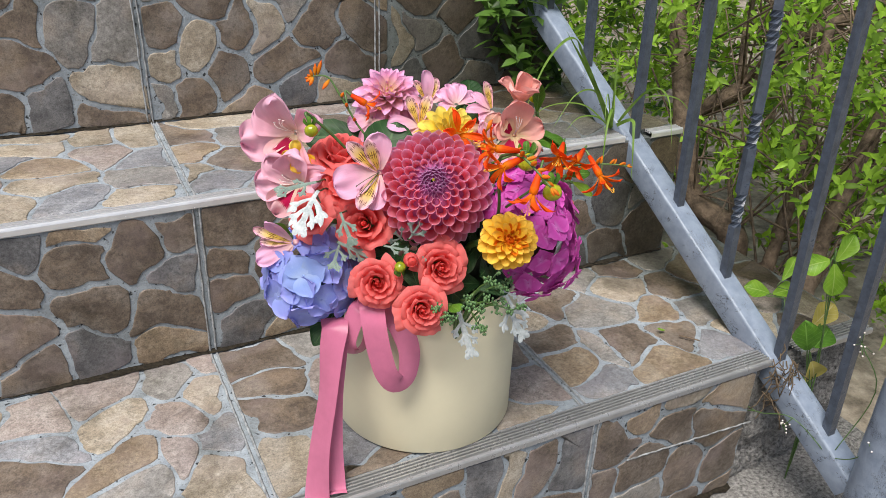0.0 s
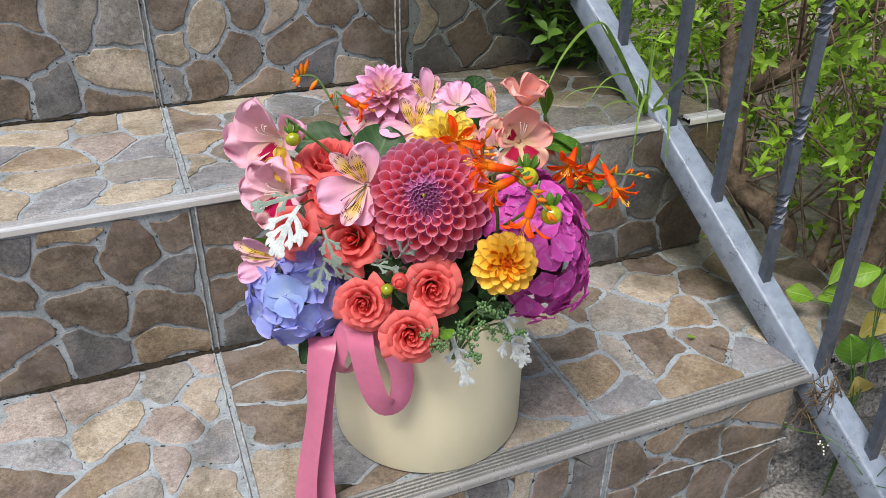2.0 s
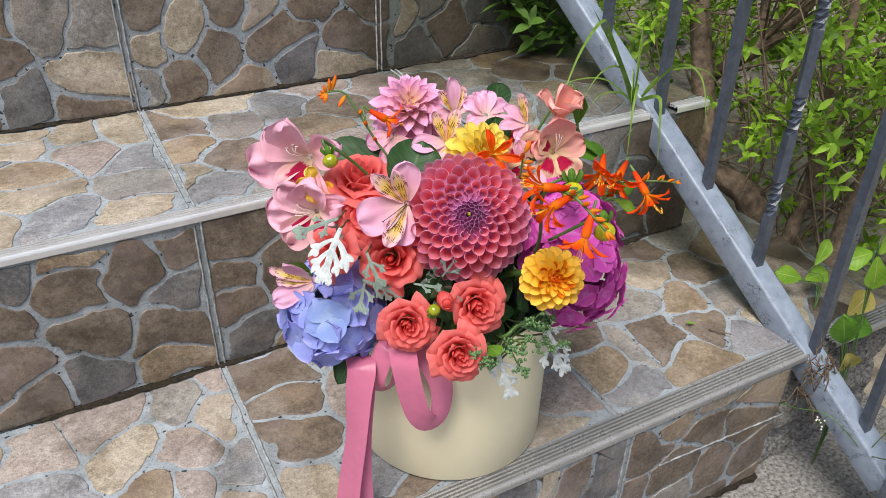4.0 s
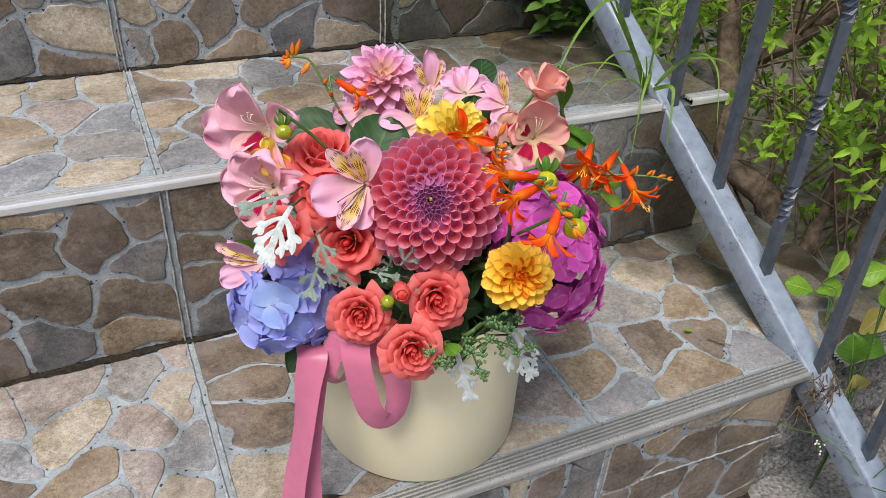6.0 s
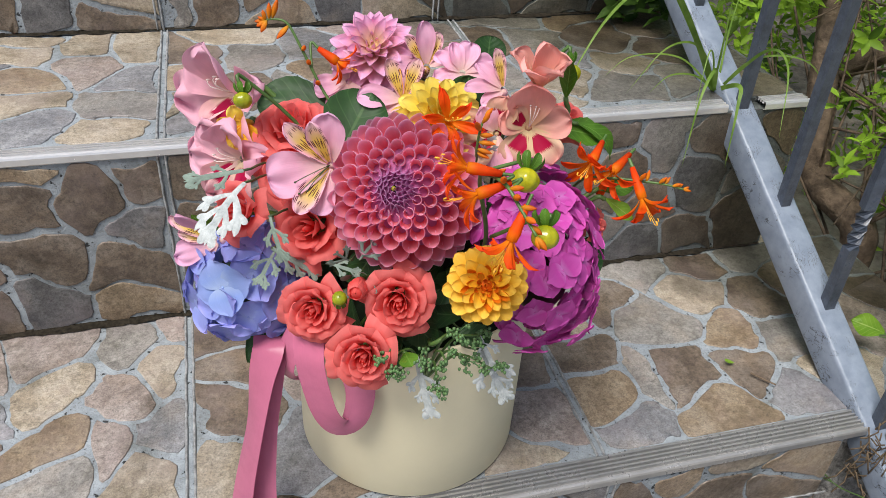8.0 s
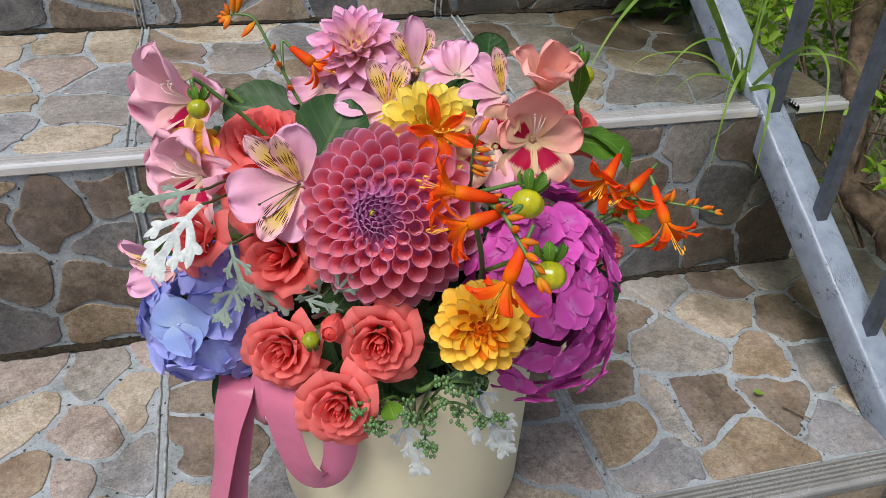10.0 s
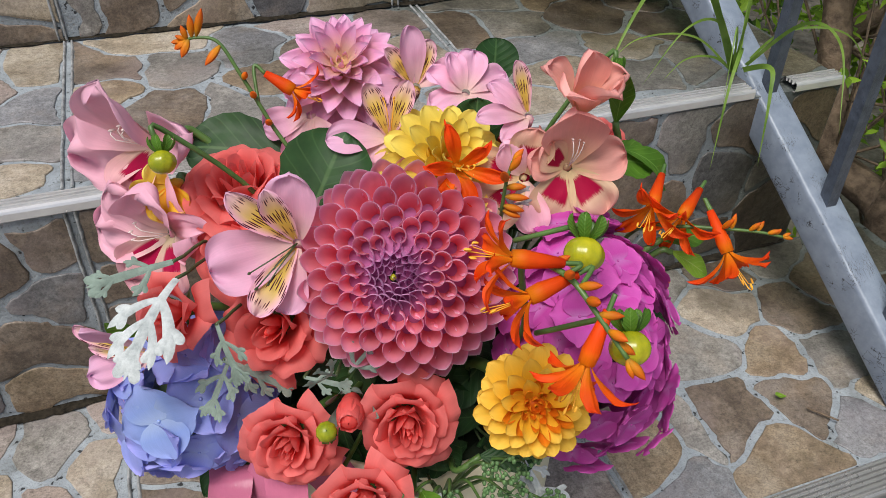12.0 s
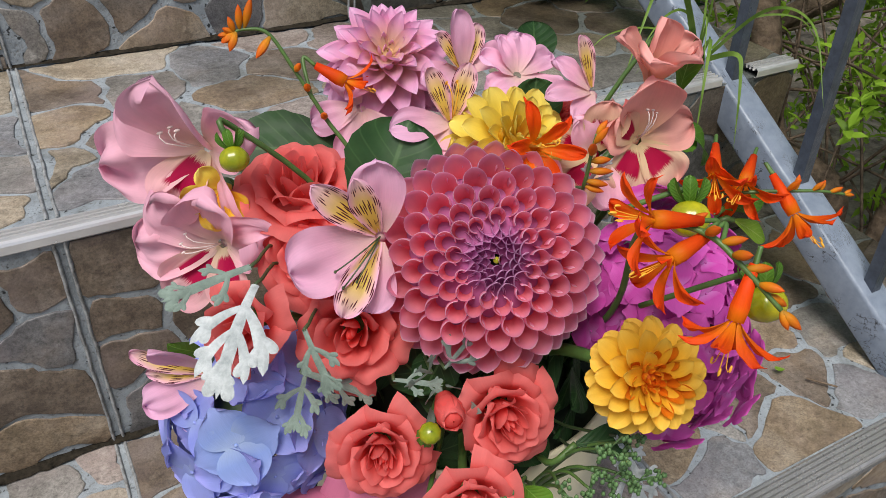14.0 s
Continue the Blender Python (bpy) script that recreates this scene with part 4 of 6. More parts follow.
def bloom(name, p, n, petals, label, category, throat=None, stamens=(), stamen_mat=None, group="", roll=0, stem_r=0.002, tube_len=0.012, to=None):
    """An open lily-like flower: petals are rows of (material, turn, length, width, rise, curl, cup, tip, ruffle); turn in degrees from
    the right of the picture anticlockwise, rise in degrees from the face's plane towards the front."""
    d = thing(name, label, category, facing(p, n, roll), group)
    for k, (mat, turn, L, W, rise, curl, cup, tip, ruf) in enumerate(petals):
        me = petal(L, W, cup, curl, tip, 0.22, ruf * 1.6, k + turn * 0.1, 16, 14).mesh("petal", mat)
        a, e = radians(turn), radians(rise)
        out = Vector((math.cos(a), math.sin(a), 0))
        along = out * math.cos(e) + Vector((0, 0, math.sin(e)))
        face = -out * math.sin(e) + Vector((0, 0, math.cos(e)))
        m = Matrix((along.cross(face), along, face)).transposed().to_4x4()
        part("petal", me, d, Matrix.Translation(out * 0.002) @ m)
    for turn, L, rise in stamens:
        a, e = radians(turn), radians(rise)
        out = Vector((math.cos(a), math.sin(a), 0))
        pts = [out * (L * t * math.cos(e)) + Vector((0, 0, L * math.sin(e) * math.sin(t * 2.0))) for t in (0, 0.3, 0.6, 0.85, 1)]
        sh = Shape().tube(pts, L * 0.013, 5)
        sh.ball(pts[-1], (L * 0.03, L * 0.03, L * 0.08), 0, 6, 5)
        part("stamen", sh.mesh("stamen", stamen_mat or WHITE), d)
    back = Shape().tube([(0, 0, -0.0016 if throat is None else -0.0002), (0, 0, -tube_len * 0.25), (0, 0, -tube_len * 0.5), (0, 0, -tube_len)], [0.0008 if throat is None else 0.0030, 0.0028 if throat is None else 0.0034, 0.0028, 0.0017], 8)
    part("throat", back.mesh("throat", throat or petals[0][0]), d)
    stem_into_foam(d, (0, 0, -tube_len), stem_r, to=to)
    return d


def leaf_mesh(length, width, mat, curl=-0.5, cup=0.35, tip=1.9, ruffle=0.05, salt=0, saw=0.0):
    s = petal(length, width, cup, curl, tip, 0.12, ruffle, salt, 16, 10)
    if saw:
        for i, v in enumerate(s.v):
            a, b = s.uv[i]
            if b in (0.0, 1.0) and int(round(a * 16)) % 2:
                v.x *= 1 - saw
    return s.mesh("leaf", mat)


def leaf_thing(name, p, along, face, length, width, mat, label, stem_=True, **kw):
    """A leaf whose blade starts at p and runs along the given way."""
    y = Vector(along).normalized()
    z = Vector(face)
    z = (z - y * z.dot(y)).normalized()
    m = Matrix.Translation(p) @ Matrix((y.cross(z), y, z)).transposed().to_4x4()
    d = thing(name, label, "leaf", m)
    part("blade", leaf_mesh(length, width, mat, **kw), d)
    if stem_:
        iv, goal = m.inverted(), CORE + (Vector(p) - CORE) * 0.35
        goal.z = CORE.z
        off = Vector((goal.x - BOX.x, goal.y - BOX.y, 0))
        if off.length > BOX_R - 0.025:
            off *= (BOX_R - 0.025) / off.length
        goal = Vector((BOX.x + off.x, BOX.y + off.y, goal.z))
        line = smooth_line([p, Vector(p) - y * 0.012 - Vector((0, 0, 0.01)), Vector((BOX.x + (p[0] - BOX.x) * 0.6, BOX.y + (p[1] - BOX.y) * 0.6, (p[2] + goal.z) / 2)), goal], 5)
        part("stem", Shape().tube([iv @ q for q in line], 0.0016, 6).mesh("stem", STEM), d)
    return d


# ---- the bouquet ----
ball_dahlia(Vector((0.1475, -0.2580, 0.2900)), (-0.36, -0.73, 0.56), 0.0475)
dahlia(Vector((0.191, -0.309, 0.252)), (-0.28, -0.76, 0.58), 0.0262, GOLD, GOLDCORE, "golden yellow dahlia with an orange heart", count=78, tip=1.15, depth=0.42, core_part=0.34)
dahlia(Vector((0.158, -0.142, 0.332)), (-0.16, -0.52, 0.84), 0.036, LILACPINK, LILACPINK, "lilac-pink dahlia with pointed petals and yellow bases", count=96, tip=1.8, depth=0.55, core_part=0.22, spread=112)
dahlia(Vector((0.190, -0.208, 0.309)), (0.02, -0.62, 0.76), 0.035, LEMON, GOLD, "lemon yellow dahlia tucked among other flowers", count=84, tip=1.05, depth=0.5, core_part=0.12, spread=105)

rose((0.096, -0.264, 0.209), (-0.35, -0.85, 0.38), 0.0230, "open coral rose at the rim of the box", 0, roll=20)
rose((0.147, -0.281, 0.221), (-0.22, -0.88, 0.36), 0.0240, "open coral rose beside a small rosebud", 1, roll=70)
rose((0.122, -0.299, 0.197), (-0.25, -0.86, 0.36), 0.0225, "open coral rose hanging over the rim", 2, roll=140)
rose((0.098, -0.228, 0.247), (-0.42, -0.74, 0.46), 0.0275, "large coral rose with pointed outer petals", 1, roll=200, count=22)
rose((0.100, -0.172, 0.296), (-0.12, -0.22, 0.95), 0.0300, "coral rose turned upward", 0, roll=90, count=34)
rose((0.092, -0.197, 0.273), (-0.40, -0.60, 0.60), 0.0260, "coral rose below an upturned rose", 2, roll=250)
rose((0.055, -0.212, 0.254), (-0.60, -0.60, 0.42), 0.0210, "small coral rose half hidden by silver leaves", 0, roll=300, count=20)
rose((0.288, -0.188, 0.290), (0.25, -0.45, 0.70), 0.0185, "coral rose behind a bright green leaf", 1, roll=10, count=20)
rose((0.290, -0.250, 0.240), (0.45, -0.75, 0.30), 0.0125, "small coral rose behind the magenta hydrangea", 2, roll=10, count=18)
rose((0.226, -0.190, 0.308), (0.05, -0.50, 0.70), 0.0130, "small coral rose among pink petals", 0, roll=70, count=18)

hydrangea(Vector((0.063, -0.198, 0.191)), (0.036, 0.037, 0.036), BLUE, "periwinkle blue hydrangea head", 25, 0.0190, (-0.42, -0.76, 0.46), keep=-0.5, salt=2, first=PALEBLUE, loose=0.6)
hydrangea(Vector((0.240, -0.266, 0.231)), (0.039, 0.056, 0.034), MAGENTA, "deep magenta hydrangea head", 70, 0.0126, (0.10, -0.86, 0.42), keep=-0.35, salt=5)

# gladioli
bloom("gladiolus", Vector((0.069, -0.148, 0.303)), (-0.80, -0.52, 0.16), [
    (PALEPINK, 30, 0.036, 0.032, 34, -0.6, 0.6, 1.25, 0.20), (PALEPINK, 150, 0.038, 0.036, 44, -0.5, 0.7, 1.2, 0.18),
    (PALEPINK, 95, 0.041, 0.047, 52, -0.3, 0.9, 0.95, 0.16), (PALEPINK, 200, 0.052, 0.042, 32, -0.6, 0.6, 1.25, 0.22),
    (PALESPOT, 252, 0.034, 0.034, 40, -0.7, 0.5, 0.95, 0.2), (PALEPINK, 300, 0.036, 0.024, 25, -0.7, 0.6, 1.1, 0.2)],
    "pale pink gladiolus with a maroon throat", "gladiolus", stamens=[(110, 0.022, 55), (135, 0.023, 58), (90, 0.022, 58)], group="gladioli")
bloom("gladiolus", Vector((0.066, -0.163, 0.263)), (-0.70, -0.66, 0.22), [
    (PALEPINK, 25, 0.030, 0.028, 36, -0.5, 0.6, 1.2, 0.30), (PALEPINK, 145, 0.034, 0.032, 36, -0.5, 0.6, 1.15, 0.30),
    (PALEPINK, 88, 0.032, 0.036, 46, -0.4, 0.8, 1.1, 0.26), (PALEPINK, 190, 0.040, 0.032, 26, -0.6, 0.5, 1.2, 0.34),
    (PALESPOT, 235, 0.036, 0.029, 26, -0.6, 0.5, 1.1, 0.3), (PALESPOT, 300, 0.028, 0.026, 34, -0.5, 0.6, 0.95, 0.2)],
    "pink gladiolus with a dark maroon blotch", "gladiolus", stamens=[(150, 0.018, 45), (170, 0.019, 50), (190, 0.018, 50)], group="gladioli")
bloom("gladiolus", Vector((0.240, -0.226, 0.305)), (-0.25, -0.82, 0.36), [
    (PEACH, 95, 0.034, 0.034, 32, 0.3, 0.8, 0.85, 0.12), (PEACH, 165, 0.020, 0.019, 34, -0.3, 0.5, 0.9, 0.15),
    (PEACH, 15, 0.025, 0.022, 20, -0.5, 0.4, 0.9, 0.2), (PEACHSPOT, 145, 0.019, 0.018, 42, -0.2, 0.5, 0.9, 0.1),
    (PEACHSPOT, 245, 0.024, 0.024, 24, -0.6, 0.4, 0.9, 0.15), (PEACHSPOT, 310, 0.026, 0.024, 22, -0.6, 0.4, 0.9, 0.18)],
    "peach gladiolus with maroon and cream throat", "gladiolus", stamens=[(80, 0.018, 40), (95, 0.020, 45), (70, 0.017, 40)], group="gladioli")
bloom("gladiolus", Vector((0.221, -0.221, 0.300)), (-0.40, -0.70, 0.45), [
    (PEACHSPOT, 80, 0.024, 0.022, 40, -0.4, 0.5, 0.9, 0.15), (PEACHSPOT, 170, 0.024, 0.022, 32, -0.4, 0.5, 0.9, 0.15),
    (PEACHSPOT, 235, 0.025, 0.023, 30, -0.5, 0.5, 0.9, 0.15), (PALEPINK, 290, 0.024, 0.018, 20, -0.5, 0.5, 0.9, 0.15),
    (PALEPINK, 125, 0.019, 0.016, 45, -0.3, 0.5, 0.9, 0.15)],
    "small peach gladiolus with two maroon blotches", "gladiolus", group="gladioli")
bloom("gladiolus", Vector((0.244, -0.222, 0.330)), (0.05, -0.30, 0.95), [
    (PEACH, 200, 0.028, 0.024, 66, -0.5, 1.0, 0.9, 0.15), (PEACH, 270, 0.028, 0.026, 72, -0.4, 1.1, 0.9, 0.15),
    (PEACH, 340, 0.026, 0.022, 70, -0.3, 1.0, 0.9, 0.15), (PEACH, 90, 0.029, 0.024, 74, 0.2, 1.1, 0.9, 0.12), (PEACH, 140, 0.027, 0.020, 60, -0.5, 0.8, 0.9, 0.2)],
    "half-open peach gladiolus bud", "gladiolus", group="gladioli")

# lilies of the incas
bloom("alstroemeria", Vector((0.117, -0.219, 0.286)), (-0.36, -0.80, 0.46), [
    (LILY, 92, 0.032, 0.025, 30, -0.2, 0.7, 1.0, 0.1), (LILYSTRIPE, 140, 0.036, 0.015, 32, -0.1, 0.7, 1.3, 0.05), (LILYSTRIPE, 112, 0.031, 0.014, 42, -0.1, 0.8, 1.3, 0.05),
    (LILY, 200, 0.037, 0.031, 18, -0.3, 0.5, 0.8, 0.1), (LILYSTRIPE, 243, 0.034, 0.016, 22, -0.3, 0.5, 1.2, 0.05), (LILY, 262, 0.030, 0.020, 12, -0.4, 0.4, 1.0, 0.1)],
    "mauve-pink alstroemeria with dark-striped yellow petals", "alstroemeria", stamens=[(215, 0.024, 25), (232, 0.026, 22), (240, 0.022, 30)], stamen_mat=DARKSTEM, group="alstroemerias")
bloom("alstroemeria", Vector((0.046, -0.204, 0.228)), (-0.66, -0.64, 0.30), [
    (LILY, 128, 0.0334, 0.0105, 40, 0.4, 0.6, 1.3, 0.08), (LILYSTRIPE, 165, 0.0334, 0.0112, 30, -0.2, 0.7, 1.3, 0.05), (LILYSTRIPE, 185, 0.0264, 0.0097, 25, -0.2, 0.7, 1.3, 0.05),
    (LILY, 215, 0.0352, 0.0195, 20, -0.4, 0.6, 1.0, 0.1), (LILY, 240, 0.0317, 0.0180, 10, -0.4, 0.6, 1.0, 0.1), (LILY, 190, 0.0299, 0.0135, 8, -0.3, 0.6, 1.0, 0.1)],
    "mauve-pink alstroemeria leaning out past the blue hydrangea", "alstroemeria", group="alstroemerias")
bloom("alstroemeria", Vector((0.170, -0.182, 0.308)), (-0.10, -0.62, 0.75), [
    (LILY, 180, 0.028, 0.018, 18, -0.4, 0.6, 1.2, 0.1), (LILYSTRIPE, 115, 0.026, 0.013, 35, -0.1, 0.7, 1.3, 0.05), (LILYSTRIPE, 65, 0.026, 0.013, 35, -0.1, 0.7, 1.3, 0.05),
    (LILY, 5, 0.032, 0.016, 12, -0.4, 0.6, 1.2, 0.1), (LILY, 215, 0.026, 0.018, 10, -0.6, 0.5, 1.1, 0.1), (LILY, 290, 0.018, 0.014, 10, -0.5, 0.5, 1.1, 0.1)],
    "mauve-pink alstroemeria beside the lemon dahlia", "alstroemeria", stamens=[(80, 0.02, 45), (100, 0.02, 45)], stamen_mat=STAMEN, group="alstroemerias")
bloom("alstroemeria", Vector((0.192, -0.155, 0.318)), (0.0, -0.50, 0.85), [
    (LILYSTRIPE, 140, 0.024, 0.013, 45, -0.1, 0.7, 1.3, 0.05), (LILY, 95, 0.028, 0.016, 50, -0.1, 0.7, 1.2, 0.1), (LILY, 10, 0.024, 0.016, 25, -0.4, 0.6, 1.1, 0.1),
    (LILYSTRIPE, 60, 0.022, 0.012, 45, -0.1, 0.7, 1.3, 0.05), (LILY, 190, 0.026, 0.018, 25, -0.4, 0.6, 1.1, 0.1)],
    "pale mauve alstroemeria behind the lemon dahlia", "alstroemeria", group="alstroemerias")
bloom("alstroemeria", Vector((0.213, -0.168, 0.318)), (0.05, -0.45, 0.88), [
    (LILY, 200, 0.0229, 0.0170, 20, -0.4, 0.5, 1.0, 0.2), (LILY, 150, 0.0204, 0.0161, 28, -0.3, 0.6, 1.0, 0.2), (LILY, 60, 0.0204, 0.0170, 28, -0.3, 0.5, 1.0, 0.2),
    (LILY, 10, 0.0221, 0.0153, 18, -0.4, 0.5, 1.0, 0.2), (LILY, 320, 0.0238, 0.0136, 10, -0.5, 0.5, 1.0, 0.2), (LILY, 255, 0.0170, 0.0136, 12, -0.5, 0.5, 1.0, 0.2), (LILY, 105, 0.0187, 0.0153, 40, -0.2, 0.5, 1.0, 0.2)],
    "soft lilac-pink alstroemeria with broad petals", "alstroemeria", group="alstroemerias")
bloom("alstroemeria", Vector((0.229, -0.205, 0.322)), (-0.15, -0.50, 0.85), [
    (LILY, 190, 0.024, 0.012, 25, -0.4, 0.6, 1.4, 0.1), (LILYSTRIPE, 110, 0.024, 0.010, 45, -0.1, 0.7, 1.4, 0.05), (LILY, 150, 0.022, 0.012, 35, -0.3, 0.6, 1.4, 0.1), (LILY, 230, 0.018, 0.012, 15, -0.4, 0.6, 1.2, 0.1)],
    "narrow mauve alstroemeria beside a peach gladiolus", "alstroemeria", group="alstroemerias")
bloom("alstroemeria", Vector((0.140, -0.150, 0.308)), (-0.30, -0.60, 0.60), [
    (LILY, 200, 0.022, 0.018, 10, -0.4, 0.5, 1.0, 0.2), (LILY, 260, 0.026, 0.020, 5, -0.4, 0.5, 1.0, 0.2), (LILY, 120, 0.020, 0.016, 15, -0.4, 0.5, 1.0, 0.2), (LILY, 310, 0.024, 0.018, 5, -0.4, 0.5, 1.0, 0.2)],
    "pale pink alstroemeria below the lilac dahlia", "alstroemeria", group="alstroemerias")
bloom("snapdragon", Vector((0.070, -0.160, 0.288)), (-0.40, -0.75, 0.40), [
    (LEMON, 200, 0.016, 0.014, 30, -0.4, 0.7, 0.9, 0.2), (GOLD, 260, 0.016, 0.015, 30, -0.4, 0.7, 0.9, 0.2), (GOLD, 320, 0.015, 0.013, 35, -0.4, 0.7, 0.9, 0.2), (LEMON, 130, 0.012, 0.012, 40, -0.3, 0.7, 0.9, 0.2)],
    "small apricot-yellow snapdragon beside a pink gladiolus", "snapdragon")


# flame-orange montbretia
def montbretia(p, n, size, label, roll=0, to=None):
    ring = []
    for k in range(6):
        ring.append((FIRE, 60 * k + 15, size * (0.98 if k % 2 else 0.86), size * 0.36, 64 - 16 * (k % 2), -0.9, 0.8, 1.3, 0.14))
    return bloom("montbretia", Vector(p), n, ring, label, "montbretia", throat=FIRE,
                 stamens=[(20, size * 0.85, 74), (60, size * 0.95, 78), (110, size * 0.8, 74)], stamen_mat=STAMEN, group="orange montbretias", roll=roll, stem_r=0.0009, tube_len=size * 1.0, to=to)


montbretia((0.133, -0.150, 0.322), (0.72, -0.45, -0.45), 0.0150, "single orange montbretia flower beside the lilac dahlia", to=(0.116, -0.152, 0.318))
montbretia((0.190, -0.217, 0.309), (-0.10, -0.85, 0.30), 0.022, "orange montbretia flower in front of the lemon dahlia", roll=30)
montbretia((0.175, -0.304, 0.328), (-0.82, 0.25, 0.12), 0.0185, "orange montbretia flower over the pink ball dahlia", to=(0.1915, -0.312, 0.3225))
montbretia((0.179, -0.312, 0.316), (-0.90, -0.05, -0.22), 0.0190, "orange montbretia flower with long yellow stamens", roll=40, to=(0.1945, -0.318, 0.3205))
montbretia((0.192, -0.333, 0.300), (-0.40, -0.25, -0.80), 0.0200, "drooping orange montbretia flower above the golden dahlia", roll=20, to=(0.1980, -0.330, 0.3135))
montbretia((0.303, -0.271, 0.274), (0.10, -0.75, -0.62), 0.021, "orange montbretia flower at the end of its spray", roll=10, to=(0.303, -0.263, 0.282))
montbretia((0.280, -0.240, 0.284), (-0.55, -0.60, -0.25), 0.021, "red-orange montbretia flower under a green leaf", roll=30, to=(0.288, -0.230, 0.284))
montbretia((0.292, -0.248, 0.281), (-0.75, -0.50, -0.25), 0.020, "red-orange montbretia flower pointing sideways", roll=60, to=(0.304, -0.240, 0.284))


def bud_shape(length, wide, mat):
    sh = Shape()
    sh.grid(lambda a, b: (wide * math.sin(math.pi * a**1.25) ** 0.8 * math.cos(2 * math.pi * b) * (1 - 0.3 * a) + 0.0, wide * math.sin(math.pi * a**1.25) ** 0.8 * math.sin(2 * math.pi * b) * (1 - 0.3 * a), length * a), 9, 8)
    return sh.mesh("bud", mat)


def spray(points, buds, label, radius=0.0010, mat=None):
    """A bud spray: a bent stem with buds, rows of (place along the stem 0..1, way out, length, width)."""
    line = smooth_line(points, 8)
    d = thing("montbretia_spray", label, "bud spray", Matrix.Translation(line[0]))
    part("stem", Shape().tube([q - line[0] for q in line], [radius * (1.25 - 0.6 * i / len(line)) for i in range(len(line))], 7).mesh("stem", mat or STEM), d)
    for at, way, length, wide in buds:
        q = line[min(len(line) - 1, int(at * (len(line) - 1)))] - line[0]
        z = Vector(way).normalized()
        part("bud", bud_shape(length, wide, FIREBUD), d, facing(q - z * 0.001, z))
    return d


spray([(0.150, -0.165, 0.15), (0.140, -0.170, 0.22), (0.131, -0.168, 0.285), (0.120, -0.156, 0.310), (0.110, -0.146, 0.332), (0.103, -0.139, 0.345), (0.094, -0.136, 0.347), (0.088, -0.134, 0.345)],
      [(0.70, (-0.6, -0.3, -0.5), 0.013, 0.0022), (0.86, (0.3, 0.0, 0.9), 0.015, 0.0022), (0.90, (0.05, 0.0, 1.0), 0.012, 0.002), (0.93, (-0.4, -0.3, -0.6), 0.010, 0.0022),
       (0.95, (-0.2, 0.1, 0.8), 0.008, 0.0018), (0.96, (-0.7, -0.2, -0.4), 0.008, 0.002), (0.98, (-0.6, 0.0, 0.4), 0.006, 0.0016), (1.0, (-1, -0.1, 0.1), 0.006, 0.0016), (1.0, (-0.8, -0.3, -0.5), 0.006, 0.0016),
       (0.50, (-0.2, -0.5, 0.6), 0.007, 0.002), (0.44, (-0.3, -0.6, 0.5), 0.008, 0.002), (0.56, (0.2, -0.5, 0.7), 0.007, 0.0018)],
      "green montbretia stem with orange buds at its tip")
spray([(0.200, -0.20, 0.14), (0.205, -0.262, 0.24), (0.190, -0.285, 0.305), (0.188, -0.300, 0.320), (0.193, -0.314, 0.322), (0.197, -0.327, 0.316), (0.202, -0.341, 0.307)],
      [(0.58, (0.5, -0.4, 0.6), 0.010, 0.002), (0.66, (-0.2, -0.6, 0.6), 0.011, 0.0022), (0.72, (0.5, -0.5, 0.3), 0.010, 0.002), (0.78, (0.0, -0.8, 0.5), 0.010, 0.0022),
       (0.84, (0.6, -0.4, 0.1), 0.010, 0.002), (0.90, (0.2, -0.8, 0.2), 0.010, 0.0021), (0.95, (0.6, -0.5, -0.4), 0.009, 0.002), (1.0, (0.4, -0.7, -0.5), 0.010, 0.0021), (1.0, (0.1, -0.6, -0.8), 0.008, 0.0018)],
      "arching montbretia stem with brownish orange buds", 0.0013)
spray([(0.220, -0.20, 0.14), (0.262, -0.22, 0.22), (0.276, -0.236, 0.268), (0.288, -0.252, 0.279), (0.303, -0.263, 0.282), (0.316, -0.271, 0.283), (0.326, -0.277, 0.282)],
      [(0.72, (0.2, 0.2, 0.9), 0.009, 0.0016), (0.80, (0.4, -0.3, 0.7), 0.008, 0.0015), (0.85, (0.5, 0.2, 0.5), 0.007, 0.0015), (0.90, (0.6, -0.4, 0.4), 0.007, 0.0014), (0.95, (0.8, 0.1, 0.3), 0.006, 0.0013), (1.0, (0.8, -0.4, -0.1), 0.006, 0.0012), (1.0, (0.8, -0.1, 0.4), 0.005, 0.0012), (0.68, (0.0, -0.5, 0.8), 0.012, 0.0018)],
      "thin montbretia spray with tiny orange buds")
spray([(0.195, -0.18, 0.14), (0.204, -0.215, 0.24), (0.205, -0.232, 0.285), (0.203, -0.238, 0.300), (0.204, -0.238, 0.312), (0.207, -0.236, 0.320)],
      [(0.60, (0.7, -0.5, -0.1), 0.011, 0.002), (0.68, (0.8, -0.4, 0.0), 0.012, 0.002), (0.76, (0.8, -0.4, 0.1), 0.010, 0.002), (0.82, (-0.4, -0.5, 0.7), 0.014, 0.0023), (0.9, (0.3, -0.3, 0.8), 0.011, 0.002), (1.0, (0.6, 0.0, 0.7), 0.008, 0.0018), (0.55, (0.7, -0.6, -0.2), 0.010, 0.0019)],
      "montbretia spray with plump orange buds")


